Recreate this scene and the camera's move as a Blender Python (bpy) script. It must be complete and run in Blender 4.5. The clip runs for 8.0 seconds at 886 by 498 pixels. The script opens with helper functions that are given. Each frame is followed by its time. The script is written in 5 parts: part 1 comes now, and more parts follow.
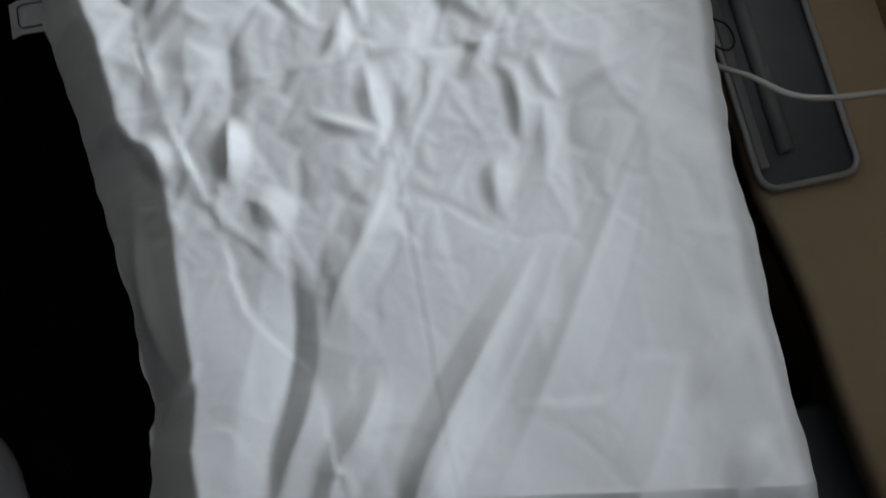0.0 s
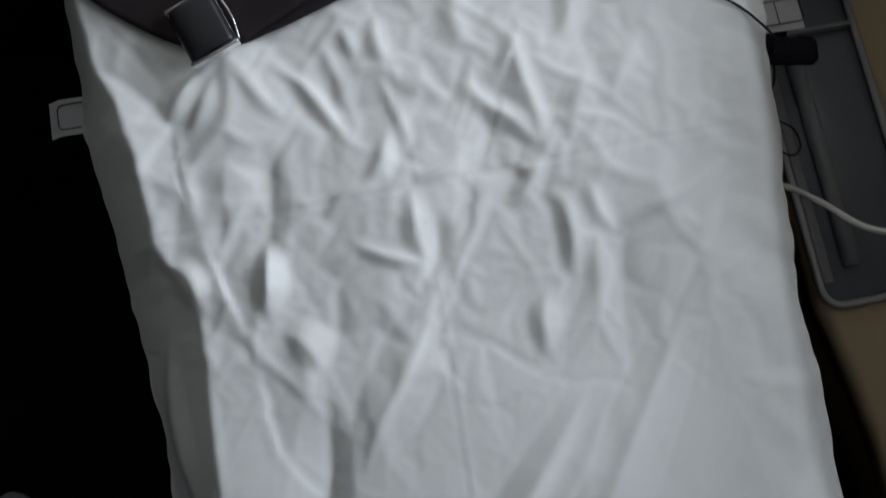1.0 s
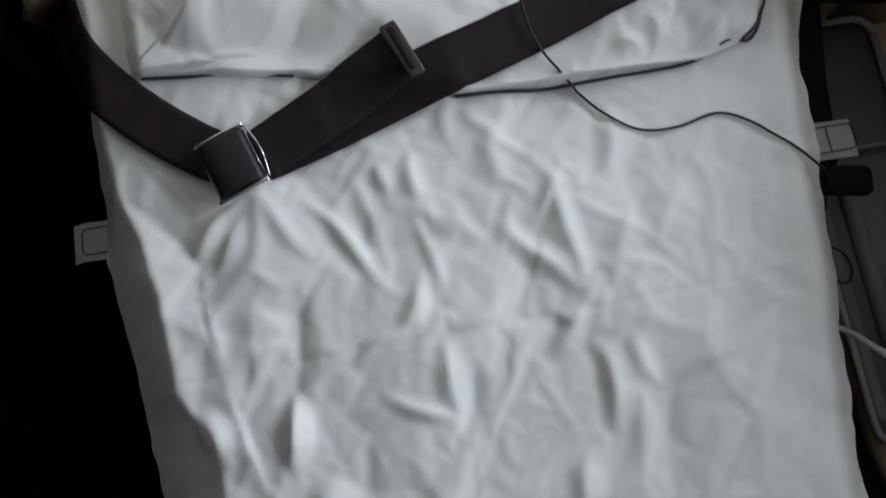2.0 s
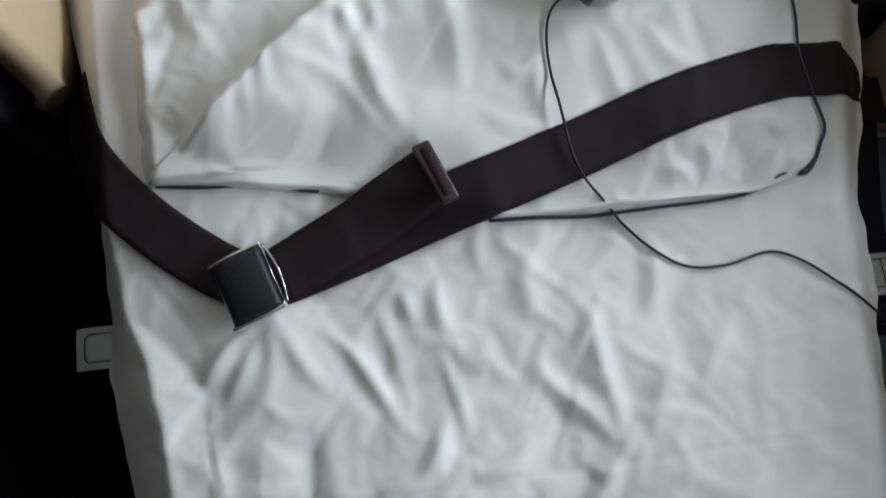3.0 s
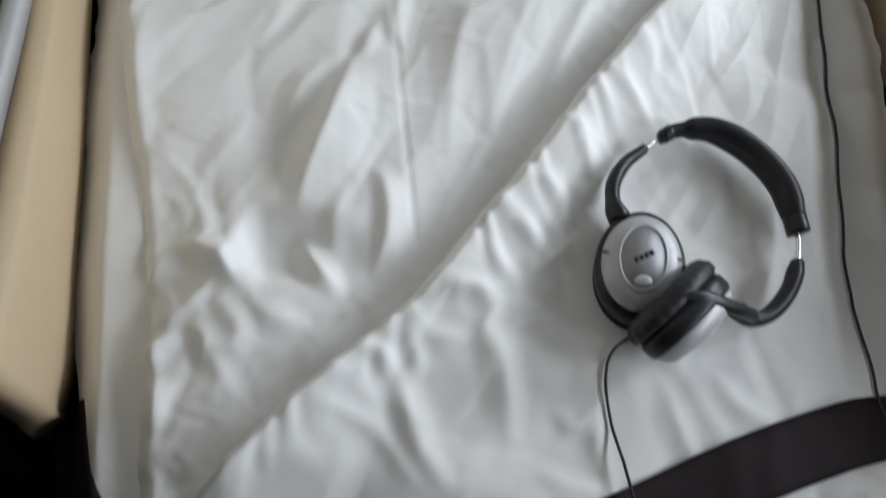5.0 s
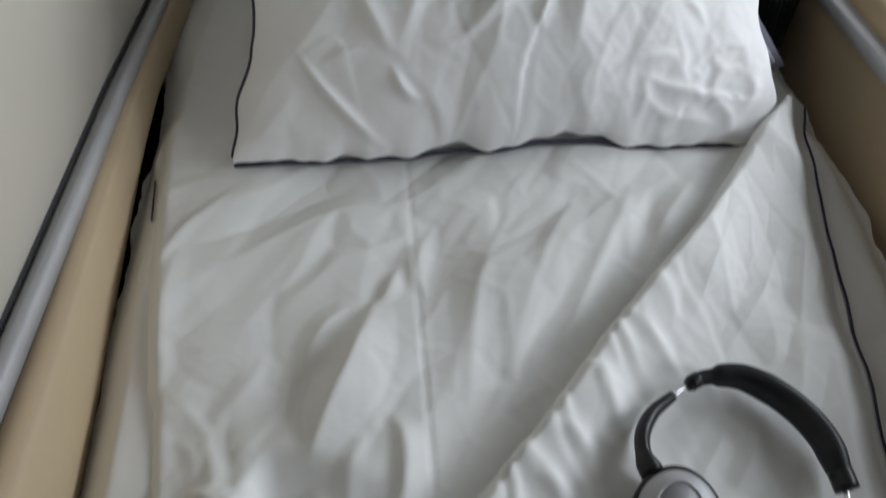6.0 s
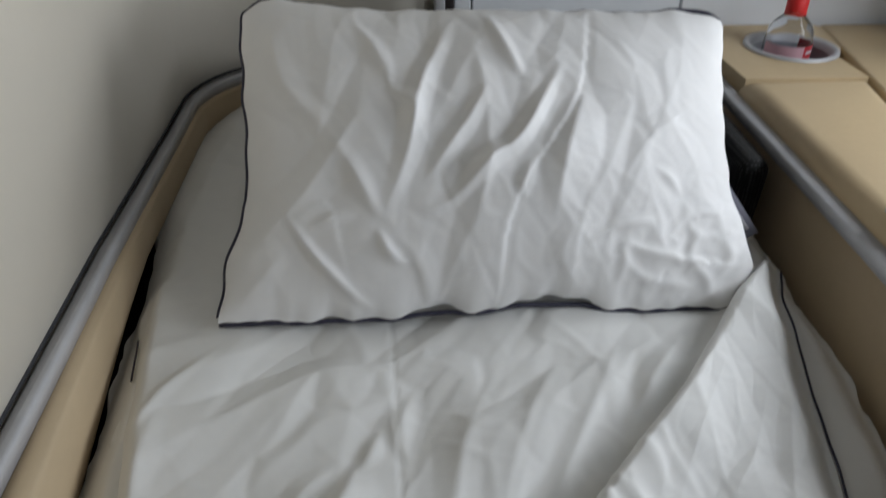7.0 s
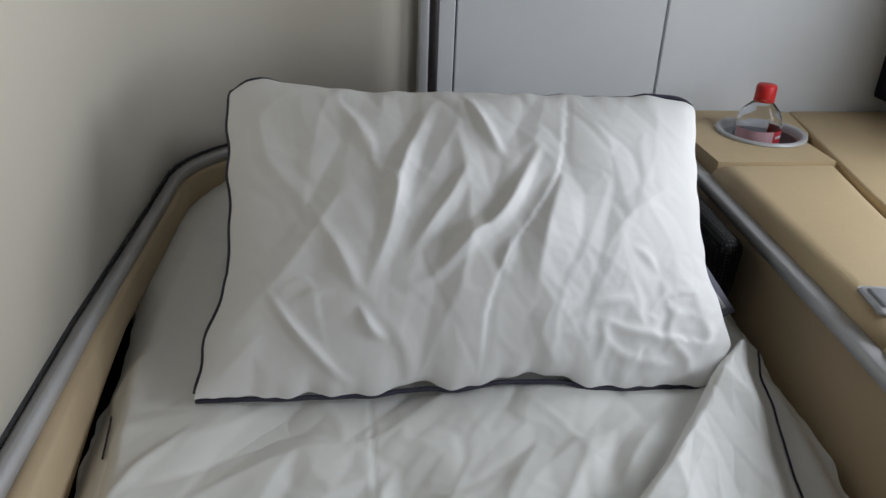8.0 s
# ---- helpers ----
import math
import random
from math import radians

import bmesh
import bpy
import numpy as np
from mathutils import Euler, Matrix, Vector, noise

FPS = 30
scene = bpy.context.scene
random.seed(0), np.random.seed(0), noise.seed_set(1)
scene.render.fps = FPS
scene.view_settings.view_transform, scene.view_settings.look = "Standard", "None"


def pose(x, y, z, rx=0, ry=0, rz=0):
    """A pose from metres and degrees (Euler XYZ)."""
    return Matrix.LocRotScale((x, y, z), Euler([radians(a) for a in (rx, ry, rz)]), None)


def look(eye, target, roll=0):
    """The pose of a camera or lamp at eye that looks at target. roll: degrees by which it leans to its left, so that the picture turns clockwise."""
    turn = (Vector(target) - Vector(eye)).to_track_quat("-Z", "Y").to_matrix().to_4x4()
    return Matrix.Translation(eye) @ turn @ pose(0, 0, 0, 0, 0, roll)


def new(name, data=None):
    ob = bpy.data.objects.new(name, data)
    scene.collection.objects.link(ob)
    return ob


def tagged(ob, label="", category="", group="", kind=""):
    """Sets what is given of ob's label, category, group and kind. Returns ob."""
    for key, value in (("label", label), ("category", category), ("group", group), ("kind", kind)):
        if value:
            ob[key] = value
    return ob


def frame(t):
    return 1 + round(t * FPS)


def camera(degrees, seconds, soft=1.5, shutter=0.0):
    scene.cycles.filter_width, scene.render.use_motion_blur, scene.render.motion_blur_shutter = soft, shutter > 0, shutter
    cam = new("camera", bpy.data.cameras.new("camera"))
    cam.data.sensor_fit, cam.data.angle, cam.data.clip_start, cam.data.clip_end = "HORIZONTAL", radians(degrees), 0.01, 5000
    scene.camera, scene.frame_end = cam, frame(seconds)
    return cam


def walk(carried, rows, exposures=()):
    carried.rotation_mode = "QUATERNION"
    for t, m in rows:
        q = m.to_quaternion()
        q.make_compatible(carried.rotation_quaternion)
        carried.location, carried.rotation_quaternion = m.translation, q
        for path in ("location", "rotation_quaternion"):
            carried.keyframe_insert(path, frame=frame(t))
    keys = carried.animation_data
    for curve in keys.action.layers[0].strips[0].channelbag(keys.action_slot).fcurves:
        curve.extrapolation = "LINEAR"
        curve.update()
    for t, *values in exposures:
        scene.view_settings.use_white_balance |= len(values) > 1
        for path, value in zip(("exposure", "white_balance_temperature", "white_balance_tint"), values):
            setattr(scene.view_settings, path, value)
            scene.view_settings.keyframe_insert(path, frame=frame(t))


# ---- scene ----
cam = camera(58.9, 8.0, soft=1.45, shutter=0.5)
EXPOSURES = [(0.0, 0.07, 5920, 10), (1.5, -0.12, 6000, 10), (3.0, 0.10, 6100, 11), (4.2, 0.20, 6110, 11), (5.5, -0.45, 6140, 11), (6.5, -0.67, 6200, 11), (8.0, -0.71, 6250, 11)]
PATH = [
    (0, (0.072, 0.056, 1.321), (0.238, 0.434, -0.636), 11.3),
    (0.5, (0.082, 0.128, 1.319), (0.195, 0.514, -0.641), 4.6),
    (1, (0.091, 0.197, 1.313), (0.166, 0.569, -0.65), 0.9),
    (1.5, (0.093, 0.271, 1.311), (0.14, 0.641, -0.654), -2.5),
    (1.7, (0.097, 0.287, 1.308), (0.134, 0.699, -0.649), -4.7),
    (3, (0.092, 0.433, 1.278), (0.12, 0.913, -0.664), -3.7),
    (3.5, (0.089, 0.476, 1.268), (0.118, 1.02, -0.657), -3.3),
    (4, (0.09, 0.52, 1.266), (0.121, 1.145, -0.634), -2.9),
    (4.2, (0.094, 0.541, 1.267), (0.12, 1.19, -0.624), -3.3),
    (5.3, (0.042, 0.591, 1.243), (0.205, 1.683, -0.424), 2.7),
    (5.5, (0.05, 0.598, 1.244), (0.189, 1.777, -0.365), 1.2),
    (6, (0.052, 0.6, 1.244), (0.182, 2.022, -0.157), 0.2),
    (6.5, (0.049, 0.604, 1.244), (0.189, 2.169, 0.006), 0.3),
    (7, (0.055, 0.599, 1.249), (0.237, 2.268, 0.163), 1.2),
    (7.5, (0.053, 0.596, 1.25), (0.281, 2.351, 0.318), 2.0),
    (8, (0.052, 0.594, 1.251), (0.293, 2.355, 0.336), 2.5),
]
walk(cam, [(t, look(eye, target, roll)) for t, eye, target, roll in PATH], EXPOSURES)

from mathutils.bvhtree import BVHTree

# ---- light ----
world = bpy.data.worlds.new("sky")
scene.world = world
world.use_nodes = True
wn = world.node_tree.nodes
sky = wn.new("ShaderNodeTexSky")
sky.sky_type, sky.sun_disc, sky.sun_elevation, sky.sun_rotation = "NISHITA", False, radians(35), radians(90)
world.node_tree.links.new(sky.outputs[0], wn["Background"].inputs[0])
wn["Background"].inputs[1].default_value = 0.1

WINDOWS_Y = (-0.07, 0.46, 0.99, 1.52)
WINDOW_Z, WINDOW_W, WINDOW_H, WALL_X = 1.17, 0.27, 0.38, 1.16
WINDOW_POWER = 6.6
for wy in WINDOWS_Y:
    lamp = bpy.data.lights.new("window_light", "AREA")
    lamp.shape, lamp.size, lamp.size_y, lamp.energy = "RECTANGLE", WINDOW_W * 0.95, WINDOW_H * 0.95, WINDOW_POWER
    lamp.color = (0.93, 0.97, 1.0)
    new("window_light", lamp).matrix_world = look((WALL_X + 0.04, wy, WINDOW_Z), (0.2, wy, WINDOW_Z - 0.25))
# unseen soft fill added overhead to lift the sides the windows miss
lamp = bpy.data.lights.new("ceiling_fill", "AREA")
lamp.shape, lamp.size, lamp.size_y, lamp.energy = "RECTANGLE", 0.9, 2.6, 0.6
lamp.color = (0.97, 0.98, 1.0)
new("ceiling_fill", lamp).matrix_world = look((0.25, 0.7, 2.13), (0.15, 0.7, 0))


# ---- materials ----
def mat(name, color, rough=0.6, metal=0.0, spec=0.4, vary=0.08, scale=8.0, fine=0.0, fine_scale=400.0, coat=0.0, warm=None):
    """A node material: base colour varied at two scales, roughness varied, fine bump."""
    m = bpy.data.materials.new(name)
    m.use_nodes = True
    n, l = m.node_tree.nodes, m.node_tree.links
    b = n["Principled BSDF"]
    b.inputs["Metallic"].default_value = metal
    b.inputs["Specular IOR Level"].default_value = spec
    b.inputs["Coat Weight"].default_value = coat
    co = n.new("ShaderNodeTexCoord")
    big = n.new("ShaderNodeTexNoise")
    big.inputs["Scale"].default_value, big.inputs["Detail"].default_value = scale, 5.0
    l.new(co.outputs["Object"], big.inputs["Vector"])
    small = n.new("ShaderNodeTexNoise")
    small.inputs["Scale"].default_value, small.inputs["Detail"].default_value = scale * 14, 3.0
    l.new(co.outputs["Object"], small.inputs["Vector"])
    ave = n.new("ShaderNodeMath")
    ave.operation = "MULTIPLY_ADD"
    l.new(small.outputs[0], ave.inputs[0])
    ave.inputs[1].default_value = 0.4
    l.new(big.outputs[0], ave.inputs[2])
    ramp = n.new("ShaderNodeMapRange")
    ramp.inputs[1].default_value, ramp.inputs[2].default_value = 0.45, 0.95
    l.new(ave.outputs[0], ramp.inputs[0])
    mix = n.new("ShaderNodeMix")
    mix.data_type = "RGBA"
    lo = [c * (1 - vary) for c in color]
    hi = list(warm) if warm else [min(1, c * (1 + vary)) for c in color]
    mix.inputs[6].default_value, mix.inputs[7].default_value = (*lo, 1), (*hi, 1)
    l.new(ramp.outputs[0], mix.inputs[0])
    l.new(mix.outputs[2], b.inputs["Base Color"])
    rr = n.new("ShaderNodeMapRange")
    rr.inputs[3].default_value, rr.inputs[4].default_value = max(0.02, rough - 0.06), min(1, rough + 0.06)
    l.new(ave.outputs[0], rr.inputs[0])
    l.new(rr.outputs[0], b.inputs["Roughness"])
    if fine:
        tex = n.new("ShaderNodeTexNoise")
        tex.inputs["Scale"].default_value, tex.inputs["Detail"].default_value = fine_scale, 3.0
        l.new(co.outputs["Object"], tex.inputs["Vector"])
        bump = n.new("ShaderNodeBump")
        bump.inputs["Strength"].default_value, bump.inputs["Distance"].default_value = fine, 0.001
        l.new(tex.outputs[0], bump.inputs["Height"])
        l.new(bump.outputs[0], b.inputs["Normal"])
    return m


COTTON = mat("cotton", (0.78, 0.78, 0.76), 0.62, spec=0.35, vary=0.02, scale=5, fine=0.12, fine_scale=900)
PILLOWCASE = mat("pillowcase", (0.80, 0.795, 0.785), 0.6, spec=0.3, vary=0.02, scale=6, fine=0.12, fine_scale=900)
PIPING = mat("piping", (0.038, 0.037, 0.060), 0.7, vary=0.2, scale=60, fine=0.4)
WEBBING = mat("webbing", (0.016, 0.010, 0.012), 0.6, spec=0.22, vary=0.25, scale=20, fine=0.5, fine_scale=1200)
BLACK_LEATHER = mat("black_leather", (0.014, 0.014, 0.017), 0.42, vary=0.25, scale=40, fine=0.35, fine_scale=500)
CHROME = mat("chrome", (0.75, 0.75, 0.76), 0.16, metal=1.0, vary=0.06, scale=60)
DARK_METAL = mat("dark_metal", (0.06, 0.05, 0.05), 0.38, metal=0.6, vary=0.2, scale=60)
RAIL_METAL = mat("rail_metal", (0.46, 0.46, 0.47), 0.42, metal=0.15, vary=0.06, scale=20)
BEIGE_LEATHER = mat("beige_leather", (0.52, 0.40, 0.24), 0.52, spec=0.35, vary=0.06, scale=7, fine=0.3, fine_scale=350)
BEIGE_PANEL = mat("beige_panel", (0.50, 0.39, 0.25), 0.55, vary=0.05, scale=5, fine=0.1, fine_scale=500)
BEIGE_WALL = mat("beige_wall", (0.77, 0.72, 0.62), 0.5, spec=0.3, vary=0.02, scale=3, fine=0.06, fine_scale=700)
WHITE_PANEL = mat("white_panel", (0.72, 0.74, 0.76), 0.42, vary=0.02, scale=4)
DARK_SEAT = mat("dark_seat", (0.012, 0.011, 0.017), 0.85, spec=0.15, vary=0.4, scale=12, fine=0.6, fine_scale=300)
CARPET = mat("carpet", (0.008, 0.007, 0.011), 0.95, spec=0.05, vary=0.5, scale=14, fine=0.8, fine_scale=250)
GREY_PLASTIC = mat("grey_plastic", (0.19, 0.205, 0.235), 0.33, vary=0.08, scale=10, coat=0.1)
MID_PLASTIC = mat("mid_plastic", (0.27, 0.275, 0.29), 0.4, vary=0.08, scale=10)
BLACK_PLASTIC = mat("black_plastic", (0.012, 0.012, 0.014), 0.34, vary=0.2, scale=40)
SILVER = mat("silver_paint", (0.46, 0.46, 0.47), 0.42, metal=0.25, vary=0.05, scale=80)
SILVER_DARK = mat("silver_inset", (0.30, 0.30, 0.31), 0.42, metal=0.25, vary=0.05, scale=80)
WHITE_CABLE = mat("white_cable", (0.62, 0.61, 0.58), 0.45, vary=0.05, scale=30)
BLACK_CABLE = mat("black_cable", (0.012, 0.012, 0.013), 0.45, vary=0.2, scale=90)
STRAP_WHITE = mat("strap_white", (0.55, 0.55, 0.55), 0.75, vary=0.05, scale=30, fine=0.4, fine_scale=900)
RED_CAP = mat("red_cap", (0.55, 0.02, 0.02), 0.4, vary=0.1, scale=60)
LABEL_RED = mat("label_red", (0.42, 0.03, 0.04), 0.45, vary=0.15, scale=60)
LABEL_PALE = mat("label_pale", (0.55, 0.33, 0.36), 0.5, vary=0.08, scale=60)
CEILING_WHITE = mat("ceiling_white", (0.5, 0.49, 0.47), 0.7, vary=0.03, scale=3)
BLACK_GAP = mat("shadow_gap", (0.03, 0.03, 0.035), 0.7, vary=0.2, scale=20)
GREY_LABEL = mat("grey_label", (0.16, 0.16, 0.20), 0.7, vary=0.1, scale=50)
PRINT_PALE = mat("pale_print", (0.5, 0.5, 0.52), 0.6, vary=0.05, scale=50)


def clear(name, color, rough, ior):
    m = bpy.data.materials.new(name)
    m.use_nodes = True
    b = m.node_tree.nodes["Principled BSDF"]
    b.inputs["Base Color"].default_value = (*color, 1)
    b.inputs["Transmission Weight"].default_value = 1.0
    b.inputs["Roughness"].default_value, b.inputs["IOR"].default_value = rough, ior
    return m


PLASTIC_CLEAR = clear("clear_plastic", (0.95, 0.96, 0.98), 0.03, 1.25)


# ---- mesh helpers ----
def thing(name, label, category, at=(0, 0, 0), group="", kind=""):
    ob = new(name)
    ob.location = at
    ob.empty_display_size = 0.05
    return tagged(ob, label, category, group, kind)


def part(name, mesh, material, parent=None, label="", smooth=True):
    """Links a bmesh or mesh, in world metres, as one object under a thing or a part."""
    if isinstance(mesh, bmesh.types.BMesh):
        me = bpy.data.meshes.new(name)
        bmesh.ops.recalc_face_normals(mesh, faces=mesh.faces)
        mesh.to_mesh(me)
        mesh.free()
    else:
        me = mesh
    if smooth:
        me.shade_smooth()
    me.materials.append(material)
    ob = new(name, me)
    if parent:
        ob.parent = parent
        at = Vector((0, 0, 0))
        p = parent
        while p:
            at += p.location
            p = p.parent
        ob.location = -at
    if label:
        ob["label"] = label
    return ob


def grid_mesh(name, pts):
    """A mesh from an array rows x columns x 3."""
    r, c = pts.shape[:2]
    idx = np.arange(r * c).reshape(r, c)
    f = np.stack([idx[:-1, :-1], idx[:-1, 1:], idx[1:, 1:], idx[1:, :-1]], -1).reshape(-1, 4)
    me = bpy.data.meshes.new(name)
    me.from_pydata(pts.reshape(-1, 3).tolist(), [], f.tolist())
    me.update()
    return me


def box_bm(x0, x1, y0, y1, z0, z1, bevel=0.0, seg=3, m=None):
    bm = bmesh.new()
    bmesh.ops.create_cube(bm, size=1, matrix=Matrix.Translation(((x0 + x1) / 2, (y0 + y1) / 2, (z0 + z1) / 2)) @ Matrix.Diagonal((x1 - x0, y1 - y0, z1 - z0, 1)))
    if bevel:
        bmesh.ops.bevel(bm, geom=bm.edges[:], offset=bevel, segments=seg, affect="EDGES", profile=0.5)
    if m is not None:
        bmesh.ops.transform(bm, matrix=m, verts=bm.verts)
    return bm


def prism_bm(outline, z0, z1, bevel=0.0, seg=3):
    """An outline in plan, extruded from z0 to z1, with a rounded top edge."""
    bm = bmesh.new()
    lo = [bm.verts.new((x, y, z0)) for x, y in outline]
    face = bm.faces.new(lo)
    up = bmesh.ops.extrude_face_region(bm, geom=[face])
    vs = [v for v in up["geom"] if isinstance(v, bmesh.types.BMVert)]
    bmesh.ops.translate(bm, verts=vs, vec=(0, 0, z1 - z0))
    if bevel:
        edges = [e for e in bm.edges if all(abs(v.co.z - z1) < 1e-6 for v in e.verts)]
        bmesh.ops.bevel(bm, geom=edges, offset=bevel, segments=seg, affect="EDGES", profile=0.5)
    return bm


def smooth_path(pts, n=None, step=0.004):
    """A Catmull-Rom line through the points, evenly sampled."""
    p = np.array(pts, float)
    p = np.vstack([2 * p[0] - p[1], p, 2 * p[-1] - p[-2]])
    out = []
    for i in range(1, len(p) - 2):
        k = np.linspace(0, 1, 24, endpoint=False)[:, None]
        a, b, c, d = p[i - 1:i + 3]
        out.append(0.5 * (2 * b + (c - a) * k + (2 * a - 5 * b + 4 * c - d) * k ** 2 + (3 * b - a - 3 * c + d) * k ** 3))
    out = np.vstack([*out, p[-2:-1]])
    s = np.concatenate([[0], np.cumsum(np.linalg.norm(np.diff(out, axis=0), axis=1))])
    n = n or max(4, int(s[-1] / step))
    q = np.linspace(0, s[-1], n)
    return np.stack([np.interp(q, s, out[:, i]) for i in range(out.shape[1])], 1)


def tube(name, pts, radius, sides=8, up=(0, 0, 1), flat=1.0):
    """A tube along points. radius: one number or one a point; flat: height over width of its section."""
    pts = np.asarray(pts, float)
    n = len(pts)
    rad = np.broadcast_to(np.asarray(radius, float), (n,))
    tan = np.gradient(pts, axis=0)
    tan /= np.linalg.norm(tan, axis=1)[:, None]
    side = np.cross(tan, np.array(up, float))
    side /= np.maximum(1e-9, np.linalg.norm(side, axis=1))[:, None]
    nor = np.cross(side, tan)
    a = np.linspace(0, 2 * math.pi, sides, endpoint=False)
    ring = pts[:, None] + rad[:, None, None] * (np.cos(a)[None, :, None] * side[:, None] + flat * np.sin(a)[None, :, None] * nor[:, None])
    bm = bmesh.new()
    vs = [[bm.verts.new(p) for p in r] for r in ring]
    for i in range(n - 1):
        for j in range(sides):
            bm.faces.new((vs[i][j], vs[i][(j + 1) % sides], vs[i + 1][(j + 1) % sides], vs[i + 1][j]))
    bm.faces.new(vs[0])
    bm.faces.new(vs[-1])
    return bm


def lathe_bm(profile, sides=32, m=None, sx=1.0, sy=1.0):
    """Turns (radius, height) pairs about z."""
    bm = bmesh.new()
    rings = []
    for r, z in profile:
        if r < 1e-6:
            rings.append([bm.verts.new((0, 0, z))])
        else:
            rings.append([bm.verts.new((sx * r * math.cos(2 * math.pi * k / sides), sy * r * math.sin(2 * math.pi * k / sides), z)) for k in range(sides)])
    for a, b in zip(rings, rings[1:]):
        for k in range(sides):
            q = (k + 1) % sides
            if len(a) == 1 and len(b) > 1:
                bm.faces.new((a[0], b[k], b[q]))
            elif len(b) == 1 and len(a) > 1:
                bm.faces.new((a[k], a[q], b[0]))
            elif len(a) > 1:
                bm.faces.new((a[k], a[q], b[q], b[k]))
    if m is not None:
        bmesh.ops.transform(bm, matrix=m, verts=bm.verts)
    return bm


# ---- cloth height functions ----
def perlin(x, y, seed=0):
    rng = np.random.RandomState(seed)
    ang = rng.rand(256, 256) * 2 * math.pi
    xi, yi = np.floor(x).astype(int), np.floor(y).astype(int)
    xf, yf = x - xi, y - yi
    u, v = xf ** 3 * (xf * (xf * 6 - 15) + 10), yf ** 3 * (yf * (yf * 6 - 15) + 10)

    def g(i, j):
        a = ang[(xi + i) % 256, (yi + j) % 256]
        return np.cos(a) * (xf - i) + np.sin(a) * (yf - j)
    return 1.5 * ((g(0, 0) * (1 - u) + g(1, 0) * u) * (1 - v) + (g(0, 1) * (1 - u) + g(1, 1) * u) * v)


def sstep(a, b, v):
    q = np.clip((v - a) / (b - a), 0, 1)
    return q * q * (3 - 2 * q)


def facets(x, y, size, seed, turn=0.0, stretch=1.0):
    """Flat patches that meet in sharp creases, of about that size, pulled along one direction."""
    c, sn = math.cos(turn), math.sin(turn)
    u, v = (c * x + sn * y) / size, (-sn * x + c * y) / size / stretch
    u, v = u + 0.6 * perlin(u * 0.6 + 7, v * 0.6, seed + 1), v + 0.6 * perlin(u * 0.6, v * 0.6 + 9, seed + 2)
    rng = np.random.RandomState(seed)
    h, flip = rng.rand(128, 128) * 2 - 1, rng.rand(128, 128) > 0.5
    i, j = np.floor(u).astype(int), np.floor(v).astype(int)
    fx, fy = u - i, v - j
    i, j = i % 127, j % 127
    a, b, cc, d = h[i, j], h[i + 1, j], h[i, j + 1], h[i + 1, j + 1]
    one = np.where(fx + fy < 1, a + fx * (b - a) + fy * (cc - a), d + (1 - fx) * (cc - d) + (1 - fy) * (b - d))
    two = np.where(fx > fy, a + fx * (b - a) + fy * (d - b), a + fy * (cc - a) + fx * (d - cc))
    return np.where(flip[i, j], one, two)


def folds(x, y, table, gain=1.0):
    """Folds along bent lines, steep on one side and soft on the other, dying out at both ends."""
    h = np.zeros_like(x)
    for line, (high, wide_l, wide_r) in table:
        p = smooth_path(line, n=4 * len(line) + 4)
        reach = 0.004 * max(wide_l, wide_r)
        near = (x > p[:, 0].min() - reach) & (x < p[:, 0].max() + reach) & (y > p[:, 1].min() - reach) & (y < p[:, 1].max() + reach)
        if not near.any():
            continue
        px, py = x[near], y[near]
        best, side, along = np.full(px.shape, 9.0), np.zeros(px.shape), np.zeros(px.shape)
        for k in range(len(p) - 1):
            (ax, ay), (bx, by) = p[k], p[k + 1]
            dx, dy = bx - ax, by - ay
            ln = math.hypot(dx, dy)
            t = np.clip(((px - ax) * dx + (py - ay) * dy) / ln ** 2, 0, 1)
            d = np.hypot(px - ax - t * dx, py - ay - t * dy)
            nearer = d < best
            best = np.where(nearer, d, best)
            side = np.where(nearer, (px - ax) * dy - (py - ay) * dx, side)
            along = np.where(nearer, (k + t) / (len(p) - 1), along)
        fade = sstep(0.0, 0.45, along) * sstep(1.0, 0.55, along)
        q = best / (0.001 * np.where(side > 0, wide_r, wide_l) * (0.55 + 0.45 * fade))
        h[near] += gain * 0.0014 * high * fade * (0.6 * np.maximum(0, 1 - q / 1.5) + 0.4 * np.exp(-q ** 1.2))
    return h


def bed_base(y):
    return 0.595 + 0.075 * sstep(0.55, 1.35, y)


def bed_left(y):
    return np.interp(y, (-0.06, 0.11, 0.23, 0.36, 0.53, 0.7, 0.93, 1.24, 1.73, 1.9, 2.0), (-0.19, -0.168, -0.18, -0.197, -0.222, -0.228, -0.241, -0.238, -0.243, -0.236, -0.20))


def bed_right(y):
    return np.interp(y, (-0.13, 0.1, 0.25, 0.41, 0.61, 0.77, 0.88, 1.1, 1.25, 1.4, 2.0), (0.437, 0.438, 0.452, 0.478, 0.5, 0.532, 0.544, 0.585, 0.6, 0.612, 0.615))


